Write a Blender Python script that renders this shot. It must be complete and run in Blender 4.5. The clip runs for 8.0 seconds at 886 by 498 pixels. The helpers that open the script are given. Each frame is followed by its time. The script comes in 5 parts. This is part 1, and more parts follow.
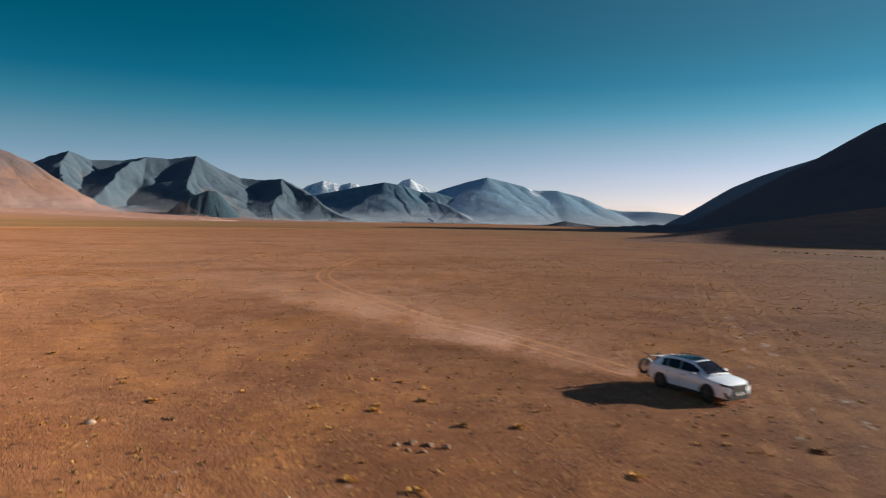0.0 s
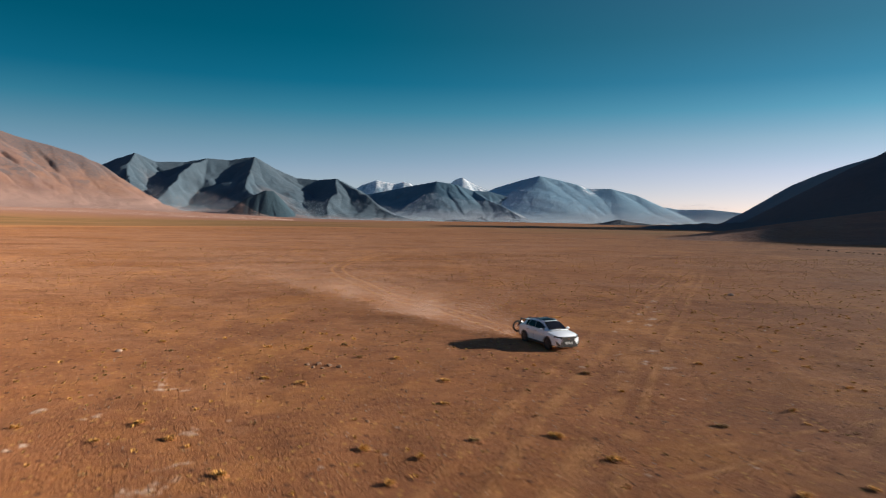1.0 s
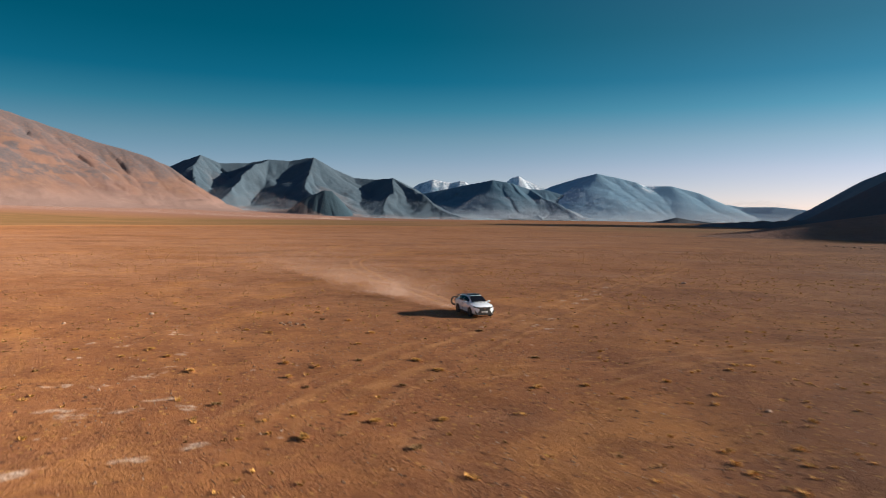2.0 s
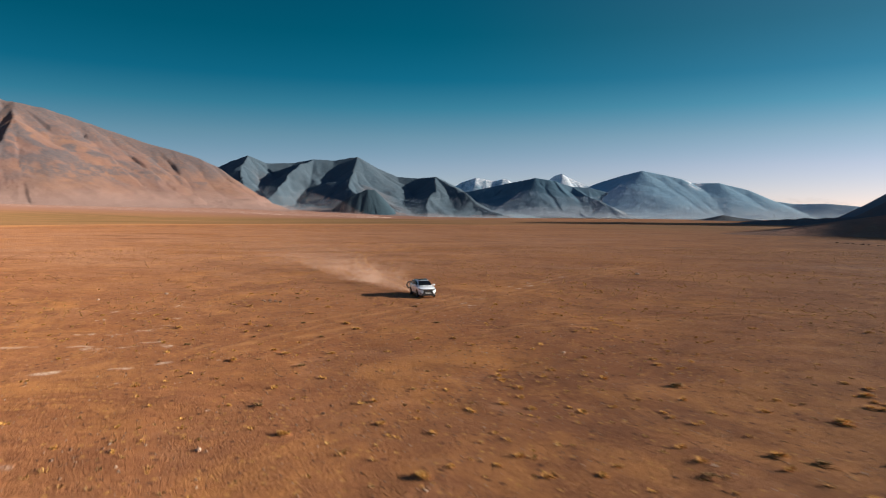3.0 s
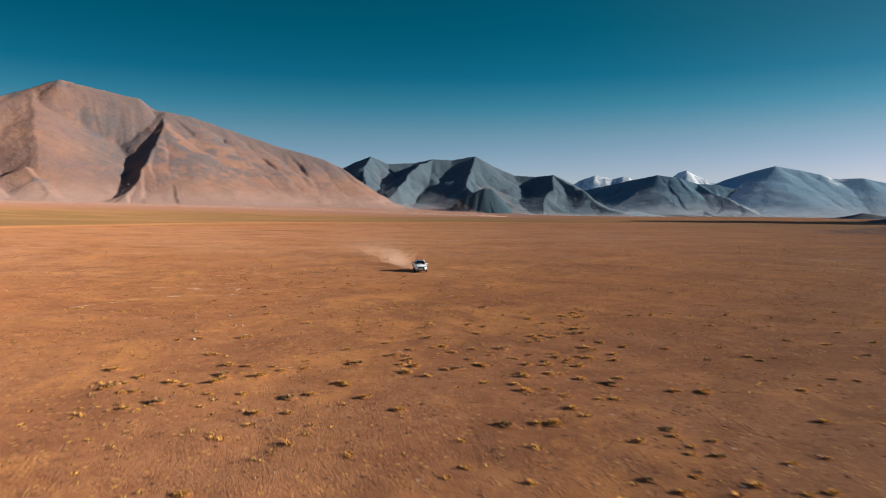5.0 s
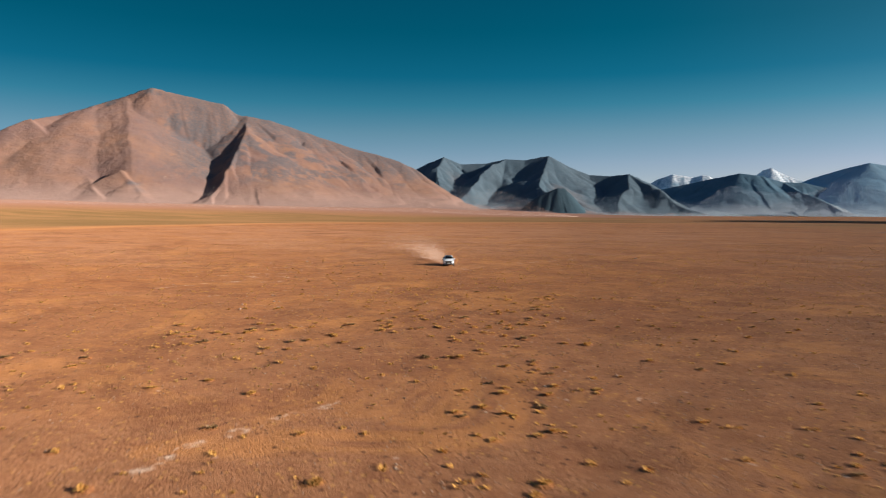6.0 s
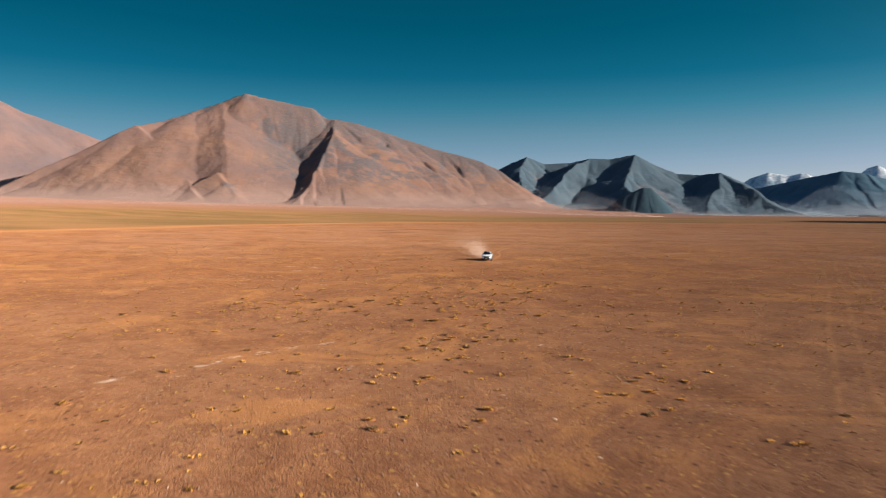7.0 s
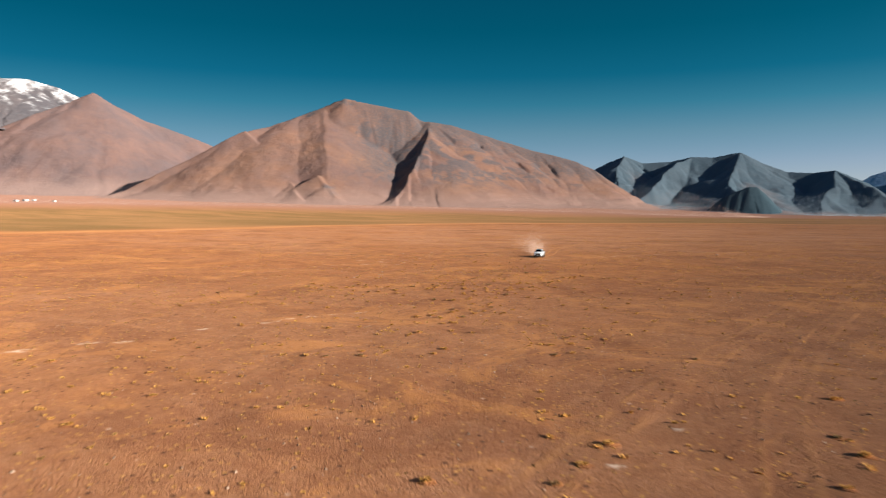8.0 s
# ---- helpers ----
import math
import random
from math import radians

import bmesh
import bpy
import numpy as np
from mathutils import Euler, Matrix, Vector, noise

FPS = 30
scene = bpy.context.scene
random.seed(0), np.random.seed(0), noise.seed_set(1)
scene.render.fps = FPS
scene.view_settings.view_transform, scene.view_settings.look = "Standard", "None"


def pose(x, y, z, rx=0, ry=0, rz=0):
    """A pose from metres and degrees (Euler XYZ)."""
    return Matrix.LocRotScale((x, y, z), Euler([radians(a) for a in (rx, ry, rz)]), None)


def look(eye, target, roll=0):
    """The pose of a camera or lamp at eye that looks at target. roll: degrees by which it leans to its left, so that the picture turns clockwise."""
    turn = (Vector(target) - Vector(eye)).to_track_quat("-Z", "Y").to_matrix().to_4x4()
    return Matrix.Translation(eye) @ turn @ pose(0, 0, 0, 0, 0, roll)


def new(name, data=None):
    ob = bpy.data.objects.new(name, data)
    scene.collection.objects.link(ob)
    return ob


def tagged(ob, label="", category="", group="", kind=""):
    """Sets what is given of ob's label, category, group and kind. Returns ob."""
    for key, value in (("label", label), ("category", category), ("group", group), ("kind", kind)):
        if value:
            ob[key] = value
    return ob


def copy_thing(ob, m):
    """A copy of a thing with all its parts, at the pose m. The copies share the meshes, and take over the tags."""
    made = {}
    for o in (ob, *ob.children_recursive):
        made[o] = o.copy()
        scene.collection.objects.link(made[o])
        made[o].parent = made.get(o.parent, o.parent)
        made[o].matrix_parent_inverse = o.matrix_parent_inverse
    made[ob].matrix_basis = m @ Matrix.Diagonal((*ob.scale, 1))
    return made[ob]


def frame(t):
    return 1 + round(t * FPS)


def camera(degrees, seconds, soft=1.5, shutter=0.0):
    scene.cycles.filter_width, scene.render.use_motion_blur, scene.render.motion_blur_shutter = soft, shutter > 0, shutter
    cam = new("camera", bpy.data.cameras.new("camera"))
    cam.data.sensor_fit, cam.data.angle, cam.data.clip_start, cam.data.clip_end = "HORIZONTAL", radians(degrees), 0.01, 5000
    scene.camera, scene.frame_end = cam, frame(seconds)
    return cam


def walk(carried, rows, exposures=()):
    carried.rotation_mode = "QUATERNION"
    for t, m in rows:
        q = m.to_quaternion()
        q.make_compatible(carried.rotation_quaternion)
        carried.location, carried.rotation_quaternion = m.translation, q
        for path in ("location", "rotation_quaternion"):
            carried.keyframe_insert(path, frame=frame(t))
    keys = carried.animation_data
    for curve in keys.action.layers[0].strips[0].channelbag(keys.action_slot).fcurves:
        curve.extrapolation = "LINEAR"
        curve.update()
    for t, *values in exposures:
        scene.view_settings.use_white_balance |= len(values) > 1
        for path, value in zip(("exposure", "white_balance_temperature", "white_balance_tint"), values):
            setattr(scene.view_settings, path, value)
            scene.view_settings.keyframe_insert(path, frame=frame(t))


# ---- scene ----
cam = camera(65.4, 8.0, soft=1.1, shutter=0.5)
PATH = (
    (0, look((-0.297, -1.427, 7.459), (-0.277, 0.572, 7.381), 1.0)),
    (0.5, look((3.726, -7.261, 7.403), (3.679, -5.264, 7.323), 1.0)),
    (1, look((7.763, -13.414, 7.571), (7.628, -11.421, 7.487), 0.9)),
    (1.5, look((12.306, -19.623, 7.572), (12.078, -17.638, 7.485), 0.8)),
    (3, look((27.509, -35.932, 7.798), (27.085, -33.98, 7.702), 0.5)),
    (3.5, look((33.325, -42.362, 7.88), (32.819, -40.43, 7.781), 0.4)),
    (4, look((39.046, -48.304, 7.931), (38.461, -46.394, 7.829), 0.4)),
    (4.5, look((45.113, -54.244, 8.074), (44.449, -52.361, 7.972), 0.4)),
    (6, look((62.76, -68.476, 8.361), (61.814, -66.717, 8.257), 0.3)),
    (6.5, look((69.793, -73.039, 8.482), (68.749, -71.336, 8.38), 0.2)),
    (7, look((76.27, -76.808, 8.5), (75.119, -75.176, 8.395), 0.3)),
    (7.5, look((83.49, -80.479, 8.546), (82.225, -78.934, 8.442), 0.2)),
    (8, look((90.455, -83.388, 8.643), (89.091, -81.93, 8.539), 0.2)),
)
walk(cam, PATH, exposures=((0.0, 1.1), (8.0, 1.1)))

# ---------------------------------------------------------------- light
SUN_AZ, SUN_EL = 74.0, 16.0          # degrees clockwise from +y, and above the plain

world = bpy.data.worlds.new("sky")
scene.world = world
world.use_nodes = True
wt = world.node_tree
sky = wt.nodes.new("ShaderNodeTexSky")
sky.sky_type, sky.sun_disc = "NISHITA", False
sky.sun_elevation, sky.sun_rotation = radians(SUN_EL), radians(SUN_AZ)
sky.altitude, sky.air_density, sky.dust_density, sky.ozone_density = 4000, 1.0, 4.6, 3.0
# the film's teal grade of the sky: stronger towards the zenith
where = wt.nodes.new("ShaderNodeTexCoord")
split = wt.nodes.new("ShaderNodeSeparateXYZ")
ramp = wt.nodes.new("ShaderNodeValToRGB")
for p, c in ((0.07, (0.625, 0.57, 0.51, 1)), (0.112, (0.435, 0.54, 0.445, 1)), (0.152, (0.15, 0.47, 0.40, 1)), (0.19, (0.025, 0.37, 0.34, 1)),
             (0.25, (0.003, 0.325, 0.285, 1)), (0.32, (0.006, 0.31, 0.275, 1)), (0.5, (0.42, 0.52, 0.52, 1))):
    ramp.color_ramp.elements.new(p).color = c
ramp.color_ramp.elements[0].color = (0.75, 0.60, 0.55, 1)
ramp.color_ramp.elements[-1].color = (0.58, 0.64, 0.66, 1)
wt.links.new(where.outputs["Generated"], split.inputs[0])
wt.links.new(split.outputs[2], ramp.inputs[0])
tint = wt.nodes.new("ShaderNodeMix")
tint.data_type, tint.blend_type = "RGBA", "MULTIPLY"
tint.inputs[0].default_value = 1.0
wt.links.new(ramp.outputs[0], tint.inputs[7])
wt.links.new(sky.outputs[0], tint.inputs[6])
# the dusty air glows towards the sun's side
toward = wt.nodes.new("ShaderNodeVectorMath")
toward.operation = "DOT_PRODUCT"
toward.inputs[1].default_value = (math.sin(radians(SUN_AZ)), math.cos(radians(SUN_AZ)), 0)
wt.links.new(where.outputs["Generated"], toward.inputs[0])
half = wt.nodes.new("ShaderNodeMapRange")
half.inputs[1].default_value, half.inputs[2].default_value = -1.0, 1.0
wt.links.new(toward.outputs["Value"], half.inputs[0])
glow = wt.nodes.new("ShaderNodeValToRGB")
for p, c in ((0.25, (0.41, 0.42, 0.425, 1)), (0.5, (0.58, 0.53, 0.53, 1)), (0.75, (0.70, 0.565, 0.555, 1))):
    glow.color_ramp.elements.new(p).color = c
glow.color_ramp.elements[0].color = (0.31, 0.325, 0.335, 1)
glow.color_ramp.elements[-1].color = (0.76, 0.58, 0.56, 1)
wt.links.new(half.outputs[0], glow.inputs[0])
gain = wt.nodes.new("ShaderNodeVectorMath")
gain.operation = "SCALE"
gain.inputs[3].default_value = 2.0
wt.links.new(glow.outputs[0], gain.inputs[0])
warm = wt.nodes.new("ShaderNodeMix")
warm.data_type, warm.blend_type = "RGBA", "MULTIPLY"
warm.clamp_result = False
warm.inputs[0].default_value = 1.0
wt.links.new(tint.outputs[2], warm.inputs[6])
wt.links.new(gain.outputs[0], warm.inputs[7])
veil = wt.nodes.new("ShaderNodeMapRange")
veil.interpolation_type = "SMOOTHSTEP"
veil.inputs[1].default_value, veil.inputs[2].default_value = 0.0, 1.1
wt.links.new(toward.outputs["Value"], veil.inputs[0])
bright = wt.nodes.new("ShaderNodeMix")
bright.data_type, bright.blend_type = "RGBA", "ADD"
bright.inputs[7].default_value = (0.34, 0.12, 0.10, 1)
wt.links.new(veil.outputs[0], bright.inputs[0])
wt.links.new(warm.outputs[2], bright.inputs[6])
wt.links.new(bright.outputs[2], wt.nodes["Background"].inputs[0])
wt.nodes["Background"].inputs[1].default_value = 0.085

sun = new("sun", bpy.data.lights.new("sun", "SUN"))
sun.data.energy, sun.data.angle, sun.data.color = 5.0, radians(0.5), (1.0, 0.90, 0.79)
sun.matrix_world = look((0, 0, 0), (-math.sin(radians(SUN_AZ)) * math.cos(radians(SUN_EL)),
                                     -math.cos(radians(SUN_AZ)) * math.cos(radians(SUN_EL)), -math.sin(radians(SUN_EL))))

# ---------------------------------------------------------------- materials
class Mat:
    """A node material with short ways to add nodes."""

    def __init__(self, name, rough=0.9, metal=0.0, spec=0.3):
        self.m = bpy.data.materials.new(name)
        self.m.use_nodes = True
        self.t = self.m.node_tree
        self.b = self.t.nodes["Principled BSDF"]
        self.b.inputs["Roughness"].default_value = rough
        self.b.inputs["Metallic"].default_value = metal
        self.b.inputs["Specular IOR Level"].default_value = spec
        self.coord = None

    def link(self, a, b):
        self.t.links.new(a, b)

    def place(self, scale=(1, 1, 1), local=False):
        if self.coord is None:
            self.coord = self.t.nodes.new("ShaderNodeTexCoord" if local else "ShaderNodeNewGeometry")
        mp = self.t.nodes.new("ShaderNodeMapping")
        mp.inputs["Scale"].default_value = scale
        self.link(self.coord.outputs["Object" if local else "Position"], mp.inputs[0])
        return mp.outputs[0]

    def noise(self, size, detail=4.0, rough=0.55, stretch=(1, 1, 1), lo=0.35, hi=0.65, warp=0.0, local=False):
        """Noise with features about size metres across, spread from 0 to 1."""
        n = self.t.nodes.new("ShaderNodeTexNoise")
        n.inputs["Scale"].default_value = 1.0 / size
        n.inputs["Detail"].default_value = detail
        n.inputs["Roughness"].default_value = rough
        n.inputs["Distortion"].default_value = warp
        self.link(self.place(stretch, local), n.inputs["Vector"])
        return self.span(n.outputs[0], lo, hi)

    def dots(self, size, share, radius=0.3):
        """Scattered round specks in cells about size metres across; share: the part of the cells that hold one."""
        n = self.t.nodes.new("ShaderNodeTexVoronoi")
        n.inputs["Scale"].default_value = 1.0 / size
        self.link(self.place(), n.inputs["Vector"])
        one = self.t.nodes.new("ShaderNodeSeparateColor")
        self.link(n.outputs["Color"], one.inputs[0])
        return self.math("MULTIPLY", self.span(n.outputs["Distance"], radius, radius * 0.5), self.math("LESS_THAN", one.outputs[0], share))

    def span(self, value, lo, hi, a=0.0, b=1.0):
        r = self.t.nodes.new("ShaderNodeMapRange")
        for i, v in zip((1, 2, 3, 4), (lo, hi, a, b)):
            r.inputs[i].default_value = v
        self.link(value, r.inputs[0])
        return r.outputs[0]

    def math(self, op, a, b):
        n = self.t.nodes.new("ShaderNodeMath")
        n.operation = op
        for i, v in enumerate((a, b)):
            if isinstance(v, (int, float)):
                n.inputs[i].default_value = v
            else:
                self.link(v, n.inputs[i])
        return n.outputs[0]

    def mix(self, fac, a, b):
        n = self.t.nodes.new("ShaderNodeMix")
        n.data_type = "RGBA"
        for i, v in ((0, fac), (6, a), (7, b)):
            if isinstance(v, tuple):
                n.inputs[i].default_value = (*v, 1)
            elif isinstance(v, (int, float)):
                n.inputs[i].default_value = v
            else:
                self.link(v, n.inputs[i])
        return n.outputs[2]

    def attr(self, name):
        n = self.t.nodes.new("ShaderNodeAttribute")
        n.attribute_name = name
        return n.outputs["Fac"]

    def colour(self, c):
        if isinstance(c, tuple):
            self.b.inputs["Base Color"].default_value = (*c, 1)
        else:
            self.link(c, self.b.inputs["Base Color"])
        return self

    def bump(self, height, strength=0.4, distance=0.05):
        n = self.t.nodes.new("ShaderNodeBump")
        n.inputs["Strength"].default_value = strength
        n.inputs["Distance"].default_value = distance
        self.link(height, n.inputs["Height"])
        self.link(n.outputs[0], self.b.inputs["Normal"])
        return self


def ground_material():
    m = Mat("dry_earth", 0.95, spec=0.1)
    m.b.inputs["Diffuse Roughness"].default_value = 0.8
    big = m.noise(30, 6, 0.62, lo=0.38, hi=0.62)
    mid = m.noise(5, 6, 0.68, warp=0.6, lo=0.4, hi=0.62)
    patch = m.noise(1.6, 5, 0.7, lo=0.42, hi=0.66)
    fine = m.noise(0.45, 6, 0.75)
    grit = m.noise(0.10, 3, 0.7)
    c = m.mix(big, (0.255, 0.088, 0.035), (0.380, 0.135, 0.047))
    c = m.mix(m.math("MULTIPLY", mid, 0.6), c, (0.433, 0.163, 0.051))
    # ochre grassy stretches, pale dusty ones and dark umber ones
    c = m.mix(m.math("MULTIPLY", m.noise(13, 7, 0.72, warp=0.8, lo=0.46, hi=0.62), 0.75), c, (0.509, 0.201, 0.043))
    c = m.mix(m.math("MULTIPLY", m.noise(9, 7, 0.75, warp=1.2, lo=0.54, hi=0.66), 0.6), c, (0.480, 0.238, 0.135))
    c = m.mix(m.math("MULTIPLY", m.noise(10, 7, 0.74, warp=0.8, lo=0.47, hi=0.62), 0.6), c, (0.159, 0.059, 0.029))
    # a paler orange soil to the south-east, in drifts
    c = m.mix(m.math("MULTIPLY", m.attr("soil"), m.noise(15, 5, 0.6, lo=0.1, hi=0.5)), c, (0.335, 0.164, 0.090))
    c = m.mix(m.math("MULTIPLY", m.attr("drift"), m.noise(40, 8, 0.72, stretch=(0.6, 1, 1), warp=0.6, lo=0.41, hi=0.54)), c, (0.423, 0.181, 0.081))
    c = m.mix(m.math("MULTIPLY", m.attr("drift"), m.noise(55, 8, 0.72, stretch=(0.7, 1, 1), warp=0.6, lo=0.52, hi=0.62)), c, (0.145, 0.057, 0.031))
    c = m.mix(m.math("MULTIPLY", m.attr("drift"), m.noise(26, 8, 0.75, stretch=(0.5, 1, 1), warp=0.5, lo=0.53, hi=0.62)), c, (0.480, 0.275, 0.183))
    # paler west: dust, and the brighter look away from the sun painted in
    c = m.mix(m.math("MULTIPLY", m.attr("dusty"), m.noise(22, 8, 0.72, stretch=(0.6, 1, 1), warp=0.5, lo=0.40, hi=0.58)), c, (0.537, 0.275, 0.159))
    # darker east: paints the dimmer look of ground seen towards the sun
    c = m.mix(m.math("MULTIPLY", m.attr("sunward_dark"), m.noise(20, 6, 0.7, stretch=(0.6, 1, 1), lo=0.25, hi=0.55)), c, (0.145, 0.062, 0.035))
    c = m.mix(m.math("MULTIPLY", patch, 0.6), c, (0.159, 0.059, 0.031))
    c = m.mix(m.math("MULTIPLY", fine, 0.6), c, (0.153, 0.057, 0.030))
    c = m.mix(m.math("MULTIPLY", grit, 0.55), c, (0.423, 0.195, 0.080))
    # worn dark stretches and thin golden ones, some metres across
    c = m.mix(m.math("MULTIPLY", m.noise(17, 8, 0.74, warp=1.0, lo=0.50, hi=0.58), 0.34), c, (0.165, 0.062, 0.030))
    c = m.mix(m.math("MULTIPLY", m.noise(12, 8, 0.76, warp=1.0, lo=0.53, hi=0.61), 0.42), c, (0.530, 0.232, 0.075))
    # straw litter and dark bits of scrub, a hand's width each
    c = m.mix(m.math("MULTIPLY", m.dots(0.30, 0.20, 0.36), 0.8), c, (0.537, 0.275, 0.077))
    c = m.mix(m.math("MULTIPLY", m.dots(0.50, 0.24, 0.27), 0.85), c, (0.082, 0.038, 0.024))
    c = m.mix(m.math("MULTIPLY", m.dots(0.9, 0.06, 0.16), 0.55), c, (0.537, 0.379, 0.279))
    # ochre dry grass belt far off, towards the mountains
    grass = m.math("MULTIPLY", m.attr("grass"), m.noise(60, 5, 0.6, stretch=(0.3, 0.9, 1), lo=0.12, hi=0.40))
    c = m.mix(grass, c, m.mix(m.noise(90, 6, 0.65, stretch=(0.3, 1, 1), lo=0.42, hi=0.58), (0.288, 0.150, 0.062), (0.196, 0.112, 0.043)))
    c = m.mix(m.attr("fan"), c, (0.288, 0.156, 0.114))
    # pale sand of wheel ruts, white salt crust
    c = m.mix(m.math("MULTIPLY", m.math("MAXIMUM", m.attr("sand"), m.attr("line")), m.span(fine, 0.0, 0.8, 0.5, 1)), c, (0.500, 0.232, 0.087))
    c = m.mix(m.math("MULTIPLY", m.attr("salt"), m.span(fine, 0.1, 0.6)), c, (0.633, 0.480, 0.363))
    m.colour(c)
    h = m.math("ADD", m.math("MULTIPLY", fine, 0.5), m.math("MULTIPLY", grit, 0.35))
    m.bump(m.math("ADD", h, m.math("MULTIPLY", patch, 0.2)), 0.75, 0.07)
    return m.m


def rock_material(name, low, high, dark, foot, size=1.0, grain=1.0):
    """Bare mountain: scree in two tones, dark rock, pale foot of debris and painted haze."""
    m = Mat(name, 0.95, spec=0.1)
    m.b.inputs["Diffuse Roughness"].default_value = 0.7
    big = m.noise(260 * size, 5, 0.6)
    mid = m.noise(40 * size, 6, 0.65, stretch=(1, 1, 0.35))
    fine = m.noise(9 * size, 5, 0.7)
    c = m.mix(big, low, high)
    c = m.mix(m.math("MULTIPLY", mid, 0.42 * grain), c, dark)
    c = m.mix(m.math("MULTIPLY", fine, 0.28 * grain), c, dark)
    c = m.mix(m.math("MULTIPLY", m.attr("crag"), m.span(fine, 0.0, 0.7, 0.55, 1)), c, dark)
    c = m.mix(m.attr("foot"), c, foot)
    c = m.mix(m.math("MULTIPLY", m.attr("snow"), m.span(m.noise(13 * size, 6, 0.8), 0.15, 0.65, 0.2, 1.0)), c, (0.84, 0.87, 0.90))
    m.colour(c)
    m.bump(m.math("ADD", m.math("MULTIPLY", mid, 1.0), m.math("MULTIPLY", fine, 0.4)), 0.7 * grain, 4 * size)
    return m.m


EARTH = ground_material()
BROWN_ROCK = rock_material("brown_scree", (0.194, 0.114, 0.095), (0.262, 0.139, 0.090), (0.098, 0.090, 0.096), (0.245, 0.160, 0.134), grain=0.6)
PINK_ROCK = rock_material("pink_scree", (0.155, 0.112, 0.110), (0.215, 0.128, 0.106), (0.105, 0.088, 0.094), (0.245, 0.170, 0.150), grain=0.8)
# slate, hill, blue and pale rock: air haze painted in as blue
SLATE_HAZED = rock_material("slate_hazed_rock", (0.066, 0.104, 0.136), (0.082, 0.114, 0.142), (0.044, 0.080, 0.108), (0.20, 0.165, 0.160), grain=0.5)
HILL_ROCK = rock_material("dark_hill_rock", (0.044, 0.082, 0.108), (0.055, 0.092, 0.115), (0.032, 0.062, 0.084), (0.12, 0.10, 0.10), grain=0.5)
# the light bluish foot tones below paint haze lying under the slopes
BLUE_HAZED = rock_material("blue_hazed_rock", (0.070, 0.142, 0.20), (0.092, 0.165, 0.225), (0.05, 0.10, 0.14), (0.25, 0.29, 0.33), grain=0.4)
PALE_HAZED = rock_material("pale_hazed_rock", (0.200, 0.350, 0.465), (0.225, 0.375, 0.49), (0.20, 0.30, 0.37), (0.30, 0.39, 0.46), grain=0.4)
GREY_ROCK = rock_material("grey_scree", (0.105, 0.10, 0.11), (0.14, 0.12, 0.122), (0.07, 0.07, 0.08), (0.28, 0.20, 0.17), grain=0.8)
# lighter and bluer than the near ridge: haze put into the colour
RIDGE_HAZED = rock_material("ridge_hazed_rock", (0.115, 0.185, 0.225), (0.135, 0.20, 0.235), (0.09, 0.15, 0.19), (0.12, 0.16, 0.19), grain=0.5)
# dark bluish tone for the near ridge and the mound
DARK_ROCK = rock_material("dark_bluish_rock", (0.080, 0.098, 0.115), (0.098, 0.112, 0.126), (0.056, 0.070, 0.084), (0.120, 0.115, 0.115))

FOOT_ROCK = rock_material("brown_foothill_scree", (0.280, 0.150, 0.105), (0.330, 0.170, 0.110), (0.130, 0.085, 0.070), (0.30, 0.140, 0.075), size=0.3)

# ---------------------------------------------------------------- land forms


def lattice(ix, iy, seed):
    h = (ix.astype(np.int64) * 374761393 + iy.astype(np.int64) * 668265263 + seed * 974711) & 0x7FFFFFFF
    h = ((h ^ (h >> 13)) * 1274126177) & 0x7FFFFFFF
    return ((h ^ (h >> 16)) & 0xFFFF) / 65535.0


def value_noise(x, y, seed=0):
    x, y = np.asarray(x, float), np.asarray(y, float)
    ix, iy = np.floor(x), np.floor(y)
    fx, fy = x - ix, y - iy
    fx, fy = fx * fx * (3 - 2 * fx), fy * fy * (3 - 2 * fy)
    a, b = lattice(ix, iy, seed), lattice(ix + 1, iy, seed)
    c, d = lattice(ix, iy + 1, seed), lattice(ix + 1, iy + 1, seed)
    return (a * (1 - fx) + b * fx) * (1 - fy) + (c * (1 - fx) + d * fx) * fy


def fbm(x, y, octaves=4, seed=0):
    total, amp, norm = 0.0, 1.0, 0.0
    for i in range(octaves):
        total = total + amp * value_noise(x * 2 ** i, y * 2 ** i, seed + 17 * i)
        norm, amp = norm + amp, amp * 0.5
    return total / norm


def smooth(a, b, v):
    v = np.clip((v - a) / (b - a), 0, 1)
    return v * v * (3 - 2 * v)


def ground_z(x, y):
    """Height of the plain: level near by, a long fan rising to the mountains in the north-west."""
    x, y = np.asarray(x, float), np.asarray(y, float)
    r = np.hypot(x, y)
    az = np.degrees(np.arctan2(x, y))
    toward = smooth(-8, -32, az) * smooth(-150, -110, az)
    u = r * np.cos(np.radians(az + 75))
    rise = 0.034 * np.maximum(0, u - 950) * toward
    far = smooth(250, 900, r)
    roll = (fbm(x / 160, y / 160, 3, 5) - 0.5) * 3.0 * far
    near = ((fbm(x / 14, y / 14, 3, 9) - 0.5) * 0.22 + (fbm(x / 2.1, y / 2.1, 2, 15) - 0.5) * 0.20) * (1 - far)
    return rise + roll + near


